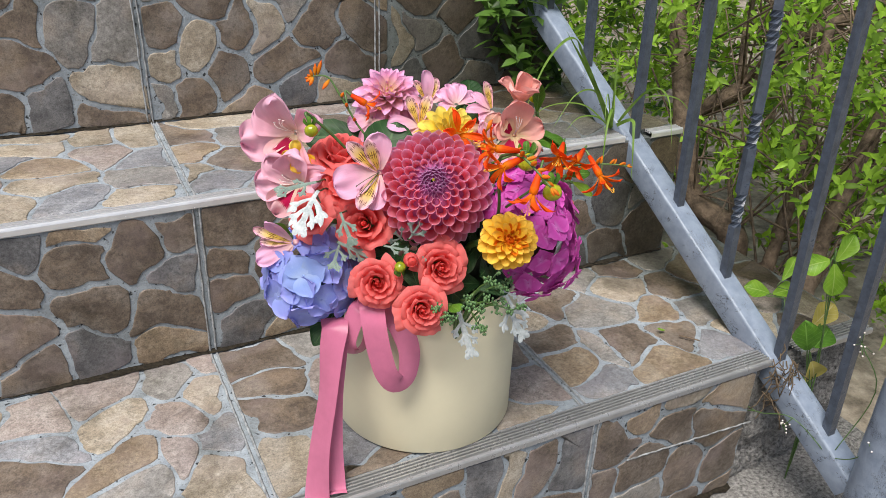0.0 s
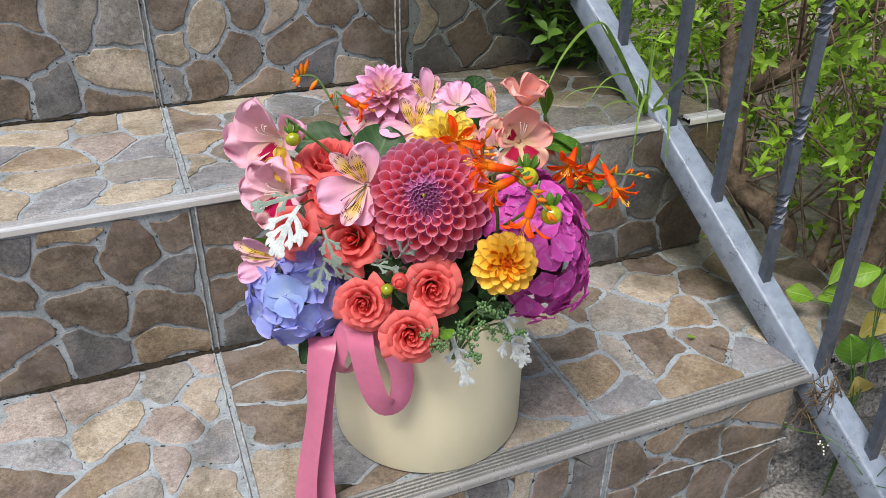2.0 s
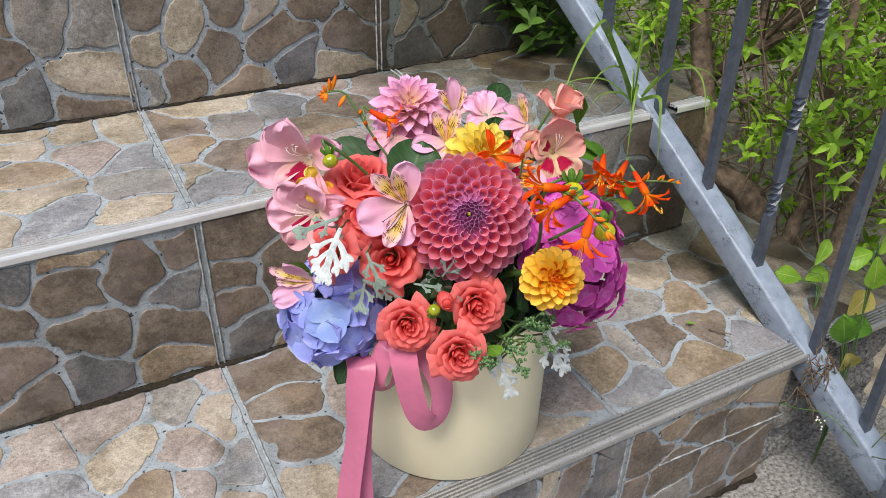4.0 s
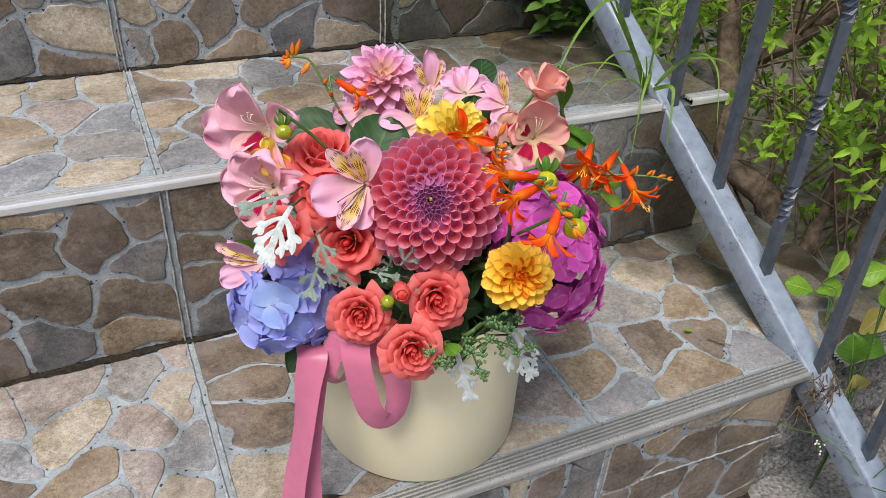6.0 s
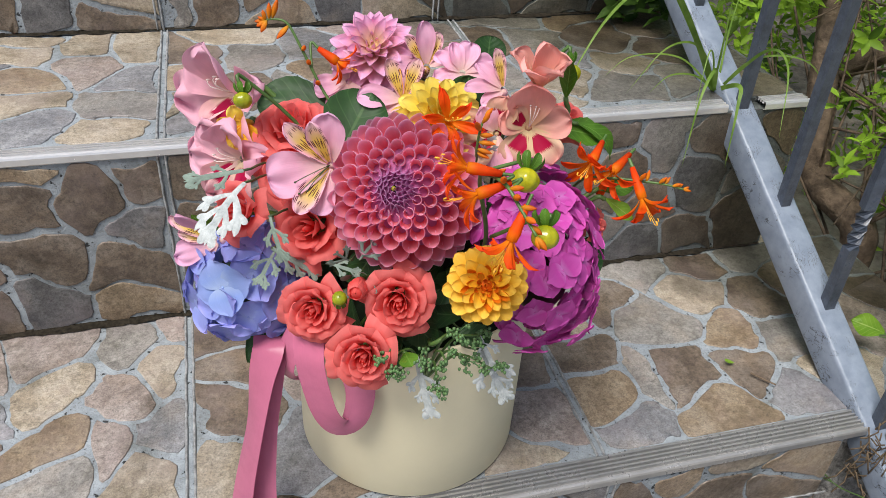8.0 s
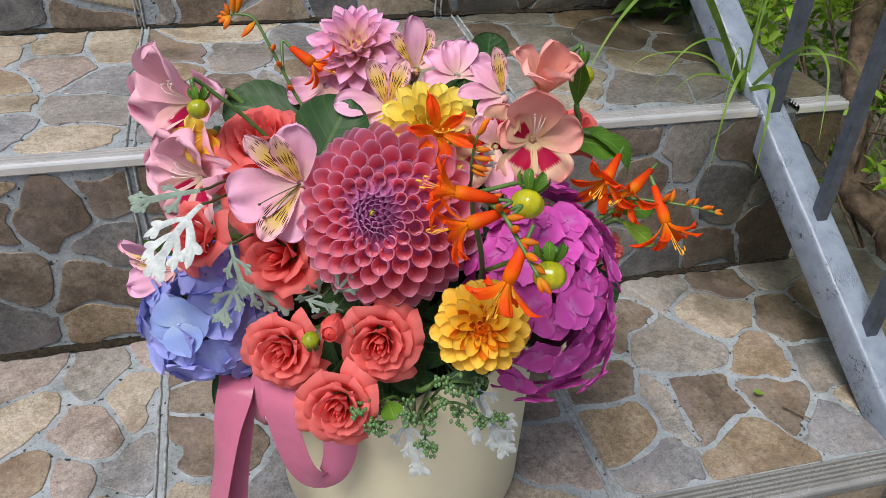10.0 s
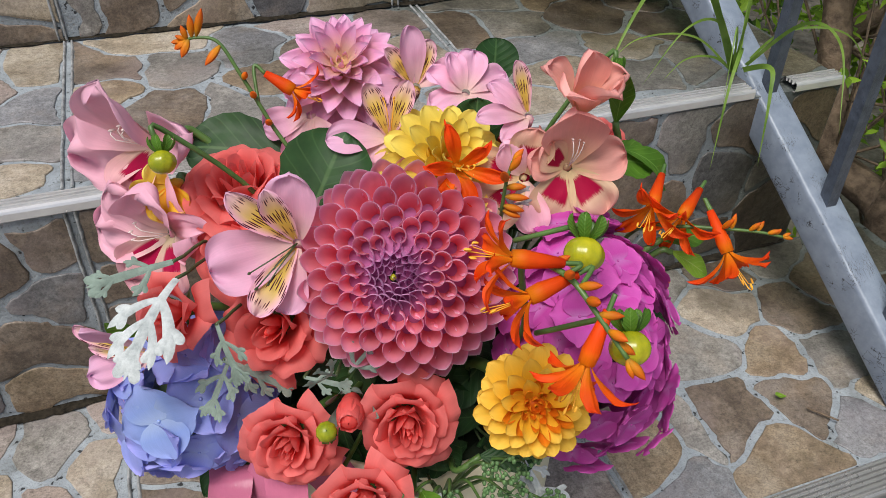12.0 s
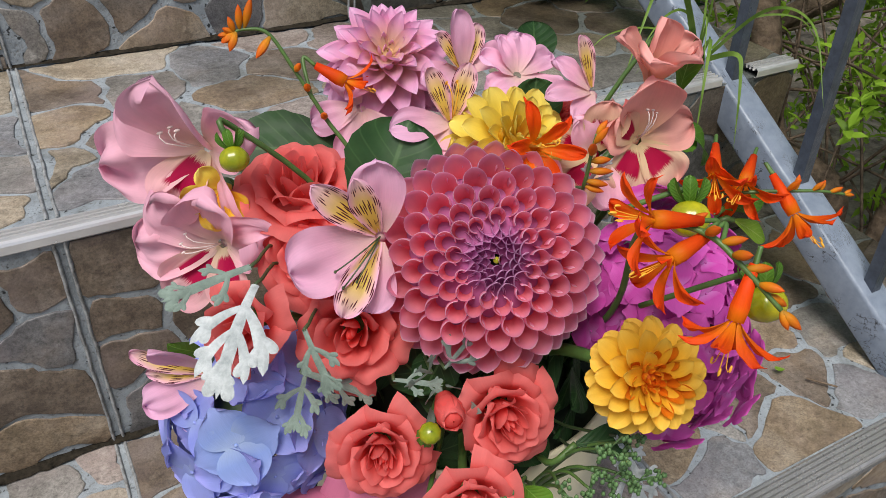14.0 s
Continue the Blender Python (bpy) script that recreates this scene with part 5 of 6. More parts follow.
# round green dahlia buds
def green_bud(p, n, radius, label, to=None):
    d = thing("dahlia_bud", label, "flower bud", facing(p, n), group="green dahlia buds")
    sh = Shape()
    sh.grid(lambda a, b: (radius * math.sin(math.pi * (0.02 + 0.97 * a)) * (1 + 0.03 * math.cos(9 * 2 * math.pi * b)) * math.cos(2 * math.pi * b), radius * math.sin(math.pi * (0.02 + 0.97 * a)) * (1 + 0.03 * math.cos(18 * math.pi * b)) * math.sin(2 * math.pi * b), radius * 0.88 * math.cos(math.pi * (0.02 + 0.97 * a))), 12, 36)
    part("head", sh.mesh("head", BUDGREEN), d)
    for k in range(7):
        a = k * 2 * math.pi / 7
        out = Vector((math.cos(a), math.sin(a), 0))
        al = (out - Vector((0, 0, 0.45))).normalized()
        fa = Vector((0, 0, 1)) + out * 0.3
        fa = (fa - al * fa.dot(al)).normalized()
        m = Matrix((al.cross(fa), al, fa)).transposed().to_4x4()
        me = cached(("sepal", round(radius, 4)), lambda: petal(radius * 1.45, radius * 0.75, 0.5, -1.2, 1.2, 0.45, 0.1, 1, 8, 5).mesh("sepal", BRIGHTLEAF))
        part("sepal", me, d, Matrix.Translation(Vector((0, 0, -radius * 0.75)) + out * radius * 0.2) @ m)
    stem_into_foam(d, (0, 0, -radius * 0.8), 0.0012, to=to)


green_bud(Vector((0.217, -0.284, 0.304)), (-0.35, -0.55, -0.55), 0.0080, "round yellow-green dahlia bud on a curved stem", (0.200, -0.258, 0.296))
green_bud(Vector((0.213, -0.328, 0.296)), (-0.20, -0.60, -0.65), 0.0074, "round yellow-green dahlia bud with curled sepals", (0.200, -0.285, 0.268))
green_bud(Vector((0.271, -0.208, 0.331)), (0.10, -0.50, -0.70), 0.0068, "small green dahlia bud above the peach gladiolus")
green_bud(Vector((0.070, -0.190, 0.318)), (-0.10, -0.60, -0.60), 0.0056, "green dahlia bud in front of the pale pink gladiolus")
green_bud(Vector((0.113, -0.272, 0.225)), (-0.10, -0.50, 0.80), 0.0045, "tiny green bud between two coral roses")
green_bud(Vector((0.110, -0.283, 0.196)), (-0.10, -0.60, 0.70), 0.0038, "tiny green bud under a coral rose")

# rosebud with sepals
rb = thing("rosebud", "closed coral rosebud with green sepals", "rosebud", facing(Vector((0.125, -0.266, 0.226)), (-0.25, -0.75, 0.30)))
for k in range(5):
    me = cached(("rosebud", k % 2), lambda: petal(0.021, 0.017, 1.25, 0.5, 0.9, 0.5, 0.05, k, 9, 8).mesh("petal", CORAL))
    a = k * 2 * math.pi / 5
    out = Vector((math.cos(a), math.sin(a), 0))
    al = (out * 0.26 + Vector((0, 0, 1))).normalized()
    fa = (-out - al * (-out).dot(al)).normalized()
    part("petal", me, rb, Matrix.Translation(out * 0.0042 - Vector((0, 0, 0.011))) @ Matrix((al.cross(fa), al, fa)).transposed().to_4x4())
    if k < 4:
        sp = cached("bud_sepal", lambda: petal(0.017, 0.006, 0.4, -0.2, 1.8, 0.5, 0.05, 2, 7, 4).mesh("sepal", DUSK))
        part("sepal", sp, rb, Matrix.Translation(out * 0.0068 - Vector((0, 0, 0.0112))) @ Matrix((al.cross(fa), al, fa)).transposed().to_4x4())
core_b = Shape().ball((0, 0, 0), (0.0062, 0.0062, 0.0095), 0, 12, 8)
part("heart", core_b.mesh("heart", CORAL), rb)
stem_into_foam(rb, (0, 0, -0.01), 0.0016)


# silver dusty-miller leaves
def lobe(sh, start, angle, length, wide, turn, bent):
    """A felted finger of a leaf: from a point of the leaf's plane, at an angle from its rib, turning on its way; bent() bows the plane."""
    def at(a, b):
        v = 2 * b - 1
        mean = angle + turn * a * 0.5
        x, y = start[0] + math.sin(mean) * length * a, start[1] + math.cos(mean) * length * a
        half = wide / 2 * (0.62 + 0.38 * math.sin(math.pi * a**1.5)) * (1.0 if a < 0.78 else math.sqrt(max(0.0, 1 - ((a - 0.78) / 0.22) ** 2)))
        here = angle + turn * a
        return bent(x + math.cos(here) * half * v, y - math.sin(here) * half * v, -0.30 * half * v * v)

    sh.grid(at, 10, 4)


def silver_leaf(p, along, face, length, label, pairs=3, wide=0.5, mat=None, droop=0.5, salt=0, stem_=True):
    y = Vector(along).normalized()
    z = Vector(face)
    z = (z - y * z.dot(y)).normalized()
    m = Matrix.Translation(p) @ Matrix((y.cross(z), y, z)).transposed().to_4x4()
    d = thing("dusty_miller_leaf", label, "leaf", m, group="silver leaves")
    rs = random.Random(salt)
    sh = Shape()

    def bent(x, y, z):
        return (x, y * (1 - 0.12 * droop * y / length), z - droop * 0.55 * (y * y + 0.9 * x * x) / length)

    lobe(sh, (0, 0), 0, length, length * 0.11, 0.0, bent)
    for k in range(pairs):
        a = 0.26 + 0.42 * k / max(1, pairs - 1)
        for s in (-1, 1):
            ang = s * radians(56 - 12 * k + rs.uniform(-7, 7))
            L = length * wide * (1.0 - 0.20 * k) * rs.uniform(0.88, 1.12)
            turn = -s * radians(38)
            lobe(sh, (0, length * a), ang, L, L * 0.20, turn, bent)
            for out in (-1, 1):
                at_ = 0.50 if out == s else 0.62
                mean = ang + turn * at_ * 0.5
                fork = (math.sin(mean) * L * at_, length * a + math.cos(mean) * L * at_)
                lobe(sh, fork, ang + turn * at_ + out * radians(48), L * 0.32, L * 0.17, -out * 0.4, bent)
    for out in (-1, 1):
        lobe(sh, (0, length * 0.82), out * radians(42), length * 0.20, length * 0.11, -out * 0.4, bent)
    part("blade", sh.mesh("blade", mat or SILVER), d)
    if stem_:
        iv, goal = m.inverted(), CORE + (Vector(p) - CORE) * 0.6
        goal.z = CORE.z
        off = Vector((goal.x - BOX.x, goal.y - BOX.y, 0))
        if off.length > BOX_R - 0.025:
            off *= (BOX_R - 0.025) / off.length
        goal = Vector((BOX.x + off.x, BOX.y + off.y, CORE.z))
        line = smooth_line([p, (p[0] + 0.2 * (BOX.x - p[0]), p[1] + 0.03, p[2] - 0.022), (goal.x, goal.y, BOX_H + 0.008), goal], 5)
        part("stem", Shape().tube([iv @ q for q in line], 0.0008, 6).mesh("stem", DARKSTEM), d)


silver_leaf((0.066, -0.214, 0.276), (-0.60, -0.78, -0.02), (-0.20, -0.45, 0.85), 0.046, "white felted dusty miller leaf with deep lobes", 3, 0.54, droop=0.85, salt=1)
silver_leaf((0.066, -0.210, 0.282), (-0.95, -0.15, 0.02), (0.0, -0.55, 0.8), 0.036, "grey-green dusty miller leaf above a white one", 2, 0.35, DUSK, 0.2, 2)
silver_leaf((0.078, -0.232, 0.262), (0.10, -0.55, -0.80), (-0.5, -0.7, 0.3), 0.030, "grey dusty miller leaf hanging down", 2, 0.45, DUSK, 0.3, 3)
silver_leaf((0.078, -0.222, 0.231), (0.75, -0.45, -0.35), (-0.3, -0.6, 0.75), 0.036, "grey dusty miller leaf over the blue hydrangea", 3, 0.42, DUSK, 0.3, 4)
silver_leaf((0.080, -0.222, 0.229), (-0.40, -0.60, -0.20), (-0.2, -0.5, 0.8), 0.026, "small grey dusty miller leaf on the blue hydrangea", 2, 0.5, DUSK, 0.4, 5)
silver_leaf((0.122, -0.256, 0.240), (-0.45, -0.35, 0.55), (-0.35, -0.75, 0.5), 0.016, "small grey-green leaf behind the rosebud", 1, 0.8, DUSK, 0.2, 6)
silver_leaf((0.128, -0.256, 0.240), (0.35, -0.25, 0.75), (-0.35, -0.75, 0.5), 0.018, "pale dusty miller leaf behind the rosebud", 1, 0.8, DUSK, 0.2, 7)
silver_leaf((0.160, -0.262, 0.236), (0.20, -0.35, -0.70), (-0.3, -0.8, 0.4), 0.026, "silver leaf between a rose and the ball dahlia", 2, 0.45, DUSK, 0.2, 8)
silver_leaf((0.110, -0.245, 0.232), (0.60, -0.30, -0.10), (-0.3, -0.5, 0.8), 0.022, "silver leaf under the ball dahlia", 2, 0.4, DUSK, 0.2, 9)
silver_leaf((0.157, -0.291, 0.186), (0.12, -0.40, -0.85), (-0.45, -0.75, 0.4), 0.048, "white dusty miller leaf hanging over the box", 3, 0.36, SILVER, 0.25, 10)
silver_leaf((0.199, -0.293, 0.186), (0.35, -0.40, -0.75), (-0.2, -0.8, 0.5), 0.045, "broad white dusty miller leaf hanging over the rim", 3, 0.46, SILVER, 0.25, 11)
silver_leaf((0.196, -0.292, 0.200), (0.25, -0.45, -0.60), (-0.2, -0.8, 0.5), 0.030, "silver leaf tip beside the magenta hydrangea", 2, 0.4, SILVER, 0.25, 12)
silver_leaf((0.208, -0.232, 0.292), (0.10, -0.40, 0.75), (-0.3, -0.8, 0.3), 0.020, "silver leaf tip between gladiolus and montbretia", 2, 0.5, SILVER, 0.2, 13)

# broad green leaves
leaf_thing("hydrangea_leaf", (0.138, -0.158, 0.288), (-0.88, 0.22, 0.22), (-0.25, -0.55, 0.80), 0.062, 0.040, DARKLEAF, "broad dark green leaf behind the coral roses", curl=-0.4, cup=0.3, tip=1.4, saw=0.03)
leaf_thing("hydrangea_leaf", (0.122, -0.196, 0.268), (0.35, 0.10, 0.80), (-0.45, -0.75, 0.35), 0.056, 0.048, DARKLEAF, "dark green leaf beside the ball dahlia", curl=-0.5, cup=0.4, tip=1.4, salt=3, saw=0.03)
leaf_thing("rose_leaf", (0.272, -0.195, 0.286), (0.75, -0.30, 0.05), (-0.1, -0.45, 0.88), 0.036, 0.026, BRIGHTLEAF, "bright green leaf over red montbretia flowers", curl=-0.6, cup=0.4, tip=1.8, salt=4, saw=0.05)
leaf_thing("rose_leaf", (0.288, -0.198, 0.290), (0.85, -0.42, -0.15), (0.1, -0.40, 0.88), 0.042, 0.022, BRIGHTLEAF, "bright green leaf curling down at its tip", curl=-1.4, cup=0.5, tip=1.8, salt=5, saw=0.05)
leaf_thing("rose_leaf", (0.264, -0.222, 0.322), (-0.05, -0.10, 0.70), (-0.5, -0.75, 0.2), 0.030, 0.014, BRIGHTLEAF, "slim green leaf at the peach gladiolus bud", curl=0.3, cup=0.9, tip=1.9, salt=6)
leaf_thing("hydrangea_leaf", (0.208, -0.190, 0.292), (0.10, 0.05, 0.90), (-0.2, -0.85, 0.35), 0.032, 0.028, DARKLEAF, "dark green leaf beside the lemon dahlia", curl=-0.3, cup=0.4, tip=1.2, salt=7)
leaf_thing("hydrangea_leaf", (0.236, -0.148, 0.305), (0.10, 0.10, 0.75), (-0.1, -0.80, 0.5), 0.028, 0.026, DARKLEAF, "dark green leaf behind the pink flowers", curl=-0.4, cup=0.4, tip=1.3, salt=8)
leaf_thing("hydrangea_leaf", (0.268, -0.246, 0.222), (0.85, -0.15, -0.25), (0.1, -0.75, 0.6), 0.034, 0.030, DARKLEAF, "dark leaf behind the magenta hydrangea", curl=-0.3, cup=0.3, tip=1.3, salt=9, saw=0.05)
leaf_thing("hydrangea_leaf", (0.090, -0.205, 0.170), (-0.55, -0.10, -0.80), (-0.6, -0.6, 0.3), 0.055, 0.030, DARKLEAF, "dark leaf hanging below the blue hydrangea", curl=0.3, cup=0.4, tip=1.6, salt=10)
leaf_thing("rose_leaf", (0.285, -0.246, 0.268), (0.80, -0.20, 0.10), (0.0, -0.6, 0.8), 0.024, 0.013, BRIGHTLEAF, "small bright leaf beside the orange spray", curl=-0.3, cup=0.3, tip=1.8, salt=11)
leaf_thing("rose_leaf", (0.290, -0.250, 0.262), (0.70, -0.35, -0.40), (0.1, -0.6, 0.7), 0.024, 0.013, LIMELEAF, "small lime leaf under the orange spray", curl=-0.3, cup=0.3, tip=1.8, salt=12)
leaf_thing("rose_leaf", (0.180, -0.285, 0.196), (0.80, -0.35, 0.10), (-0.1, -0.6, 0.8), 0.026, 0.016, DARKLEAF, "oval green leaf under the golden dahlia", curl=-0.3, cup=0.3, tip=1.0, salt=13)
leaf_thing("rose_leaf", (0.150, -0.290, 0.190), (0.00, -0.55, 0.20), (-0.2, -0.5, 0.8), 0.016, 0.013, BRIGHTLEAF, "small round leaf beside a coral rose", curl=-0.3, cup=0.3, tip=0.9, salt=14)
leaf_thing("rose_leaf", (0.046, -0.195, 0.232), (-0.60, -0.20, 0.50), (-0.5, -0.7, 0.3), 0.020, 0.012, BRIGHTLEAF, "small green leaf behind a pink flower", curl=-0.3, cup=0.3, tip=1.5, salt=15)

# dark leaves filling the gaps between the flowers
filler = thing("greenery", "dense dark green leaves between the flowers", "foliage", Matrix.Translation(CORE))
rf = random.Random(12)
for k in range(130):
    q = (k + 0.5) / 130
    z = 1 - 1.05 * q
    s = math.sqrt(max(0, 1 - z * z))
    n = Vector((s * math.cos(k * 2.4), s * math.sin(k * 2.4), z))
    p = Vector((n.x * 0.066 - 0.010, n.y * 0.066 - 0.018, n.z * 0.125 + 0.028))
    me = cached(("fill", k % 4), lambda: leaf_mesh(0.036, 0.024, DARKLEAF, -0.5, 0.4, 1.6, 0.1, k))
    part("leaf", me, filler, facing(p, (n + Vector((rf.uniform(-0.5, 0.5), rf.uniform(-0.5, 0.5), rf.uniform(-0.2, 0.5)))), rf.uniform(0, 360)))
# added opaque dome, its near-black colour painting the shade in gaps between flowers
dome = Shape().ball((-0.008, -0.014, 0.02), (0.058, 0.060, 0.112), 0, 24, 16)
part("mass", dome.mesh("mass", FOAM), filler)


# seed-head sprig at the rim
def seed_sprig():
    d = thing("seed_sprig", "grey-green sprig with clusters of tiny seed buds", "sprig", Matrix.Translation((0.172, -0.270, 0.16)))
    rs = random.Random(4)
    for goal in ((-0.026, -0.030, 0.026), (-0.016, -0.036, 0.042), (0.000, -0.036, 0.034), (0.014, -0.034, 0.030), (0.022, -0.030, 0.046), (0.006, -0.036, 0.056), (-0.006, -0.040, 0.020), (-0.034, -0.026, 0.034), (0.030, -0.036, 0.022)):
        g = Vector(goal)
        line = smooth_line([Vector((0, 0.01, -0.028)), g * 0.45 + Vector((0, 0, 0.008)), g], 6)
        st = Shape().tube(line, [0.0012 - 0.0006 * i / len(line) for i in range(len(line))], 5)
        part("stem", st.mesh("stem", STEM), d)
        head = Shape()
        for _ in range(5):
            tip = g + Vector((rs.uniform(-1, 1), rs.uniform(-1, 0.3), rs.uniform(-0.6, 1))) * 0.0075
            head.tube([g, (g + tip) / 2 + Vector((0, 0, 0.001)), tip], 0.0004, 4, 0)
            for _ in range(7):
                head.ball(tip + Vector((rs.gauss(0, 1), rs.gauss(0, 1), rs.gauss(0, 1))) * 0.0016, (0.0011, 0.0011, 0.0014), 0, 5, 4)
        tagged(part("seed_head", head.mesh("seed_head", SEED), d))


seed_sprig()


# satin ribbon
def band(points, width, normals, name, parent, nu=48, wave=0.0):
    line = smooth_line(points, nu // (len(points) - 1))
    norm = smooth_line(normals, nu // (len(normals) - 1))
    n = len(line) - 1
    sh = Shape()
    for layer, off in ((0, 0.0), (1, 0.0003)):
        o = len(sh.v)
        for i, p in enumerate(line):
            t = (line[min(i + 1, n)] - line[max(i - 1, 0)]).normalized()
            z = norm[min(len(norm) - 1, round(i / n * (len(norm) - 1)))]
            z = (z - t * z.dot(t)).normalized()
            side = t.cross(z)
            for j in range(7):
                b = j / 6 - 0.5
                sh.v.append(p + side * b * width + z * (off + 0.0016 * math.cos(b * 2.6) + wave * math.sin(i * 0.45) * 0.001))
                sh.uv.append((i / n, j / 6))
        for i in range(n):
            for j in range(6):
                a = o + i * 7 + j
                sh.f.append((a, a + 1, a + 8, a + 7) if layer else (a, a + 7, a + 8, a + 1))
                sh.mi.append(0)
    part(name, sh.mesh(name, RIBBON), parent)


ribbon = thing("ribbon", "mauve-pink satin ribbon bow hanging from the box", "ribbon", Matrix.Translation((0, 0, 0)))
band([(0.072, -0.224, 0.158), (0.069, -0.235, 0.155), (0.063, -0.242, 0.138), (0.055, -0.252, 0.10), (0.043, -0.260, 0.05), (0.036, -0.268, 0.0065), (0.034, -0.276, 0.0052)], 0.023,
     [(-0.2, -0.9, 0.5), (-0.5, -0.75, 0.45), (-0.75, -0.6, 0.25), (-0.90, -0.35, 0.2), (-0.85, -0.45, 0.3), (-0.5, -0.6, 0.6), (0, 0, 1)], "tail", ribbon)
band([(0.076, -0.222, 0.152), (0.072, -0.232, 0.148), (0.067, -0.237, 0.128), (0.060, -0.244, 0.09), (0.055, -0.254, 0.045), (0.053, -0.264, 0.0075), (0.051, -0.274, 0.0062)], 0.021,
     [(-0.2, -0.9, 0.5), (-0.5, -0.8, 0.2), (-0.35, -0.9, 0.1), (-0.30, -0.92, 0.15), (-0.3, -0.92, 0.2), (-0.2, -0.7, 0.6), (0, 0, 1)], "tail", ribbon)
band([(0.100, -0.238, 0.182), (0.096, -0.252, 0.183), (0.094, -0.262, 0.170), (0.097, -0.266, 0.145), (0.103, -0.268, 0.120), (0.113, -0.268, 0.107), (0.123, -0.266, 0.113), (0.127, -0.260, 0.135), (0.120, -0.250, 0.158), (0.108, -0.240, 0.174)], 0.021,
     [(-0.2, -0.6, 0.8), (-0.35, -0.75, 0.6), (-0.55, -0.8, 0.35), (-0.55, -0.8, 0.1), (-0.45, -0.85, -0.1), (-0.1, -0.95, -0.15), (0.15, -0.95, 0.1), (0.1, -0.95, 0.3), (0.1, -0.8, 0.5), (0.2, -0.5, 0.7)], "loop", ribbon)
band([(0.098, -0.232, 0.170), (0.088, -0.238, 0.168), (0.080, -0.236, 0.142), (0.086, -0.236, 0.128), (0.096, -0.240, 0.140), (0.102, -0.238, 0.168)], 0.018,
     [(-0.2, -0.6, 0.8), (-0.7, -0.6, 0.4), (-0.8, -0.5, -0.3), (-0.2, -0.7, -0.7), (0.5, -0.8, -0.1), (0.2, -0.6, 0.8)], "loop", ribbon)


# ---- garden beside the stair ----
def leaf_blade(sh, base, along, face, length, width, bend=0.2):
    """A small folded leaf of three cross rows, added to a joined mesh."""
    y = along.normalized()
    z = (face - y * face.dot(y)).normalized()
    x = y.cross(z)
    o = len(sh.v)
    for a, w in ((0.0, 0.12), (0.3, 0.85), (0.62, 0.8), (1.0, 0.0)):
        mid = base + y * length * a - z * bend * length * a * a
        for s, b in ((-1, 0.0), (0, 0.5), (1, 1.0)):
            sh.v.append(mid + x * s * w * width / 2 + z * abs(s) * w * width * 0.18)
            sh.uv.append((a, b))
    for i in range(3):
        for j in range(2):
            a = o + i * 3 + j
            sh.f.append((a, a + 3, a + 4, a + 1))
            sh.mi.append(0)


def leaf_cloud(count, place, size, per, seed_, keep=None):
    sh, rs = Shape(), random.Random(seed_)
    made = 0
    while made < count:
        c = Vector(place(rs))
        if keep and not keep(c):
            continue
        made += 1
        up = Vector((rs.uniform(-0.7, 0.4), rs.uniform(-0.8, 0.4), rs.uniform(0.3, 1.0))).normalized()
        side = up.orthogonal().normalized()
        n = rs.randint(*per)
        for k in range(n):
            a = 2.4 * k + rs.uniform(-0.3, 0.3)
            out = (Matrix.Rotation(a, 3, up) @ side)
            rise = 0.15 + 0.9 * k / n
            al = (out + up * rise).normalized()
            leaf_blade(sh, c - up * 0.012 * (n - k) / n * 2, al, up - out * 0.2, size * rs.uniform(0.7, 1.2), size * rs.uniform(0.36, 0.48), rs.uniform(0.0, 0.5))
    return sh


def twig_points(a, b, rs, sag=0.04):
    a, b = Vector(a), Vector(b)
    mid = (a + b) / 2 + Vector((rs.uniform(-1, 1), rs.uniform(-1, 1), rs.uniform(-0.3, 1))) * sag
    return smooth_line([a, mid, b], 6)


def shrub(name, label, foot, limbs, cloud, mat, seed_, twigs=60, box=None):
    d = thing(name, label, "shrub", Matrix.Translation(foot))
    rs = random.Random(seed_)
    f = Vector(foot)
    for pts, r0, r1 in limbs:
        line = smooth_line(pts, 8)
        radii = [r0 + (r1 - r0) * i / (len(line) - 1) + 0.06 * r0 * noise.noise(Vector((i * 0.8, r0 * 900, 2))) for i in range(len(line))]
        part("limb" if r0 < 0.014 else "trunk", Shape().tube([q - f for q in line], radii, 9).mesh("limb", BARK), d)
    fine = Shape()
    tips = [Vector(pts[k]) for pts, _, _ in limbs for k in range(1, len(pts))]
    for _ in range(twigs):
        a = rs.choice(tips)
        b = Vector((rs.uniform(box[0][0], box[1][0]), rs.uniform(box[0][1], box[1][1]), rs.uniform(box[0][2], box[1][2])))
        line = twig_points(a, a + (b - a) * min(1, 0.45 / max(0.1, (b - a).length)), rs)
        fine.tube([q - f for q in line], [0.0022 - 0.0013 * i / len(line) for i in range(len(line))], 5)
    part("branchwork", fine.mesh("branchwork", BARK), d)["kind"] = "stuff"
    for v in cloud.v:
        v -= f
    part("foliage", cloud.mesh("foliage", mat), d)["kind"] = "stuff"
    return d


near_box = ((0.70, -0.30, 0.0), (1.35, 0.85, 0.62))


BOUGH = [Vector((0.884, 0.217, 0.105)).lerp(Vector((1.033, 0.118, 0.275)), k / 8) for k in range(-2, 12)]


def near_keep(c):
    if any((c - b - Vector((-0.6, -0.6, 0.5)) * r).length < 0.055 for b in BOUGH for r in (0.02, 0.07, 0.12, 0.17, 0.22, 0.28)):
        return False
    if c.x < 0.80 and c.z < 0.12:
        return False
    if c.y < -0.02 and c.z < 0.06 + 0.3 * (c.y + 0.3):
        return False
    return c.x > 0.635 + max(0, 0.17 - c.z) and c.z > 0.20 * (c.y > 0.05) * (c.x < 0.74)


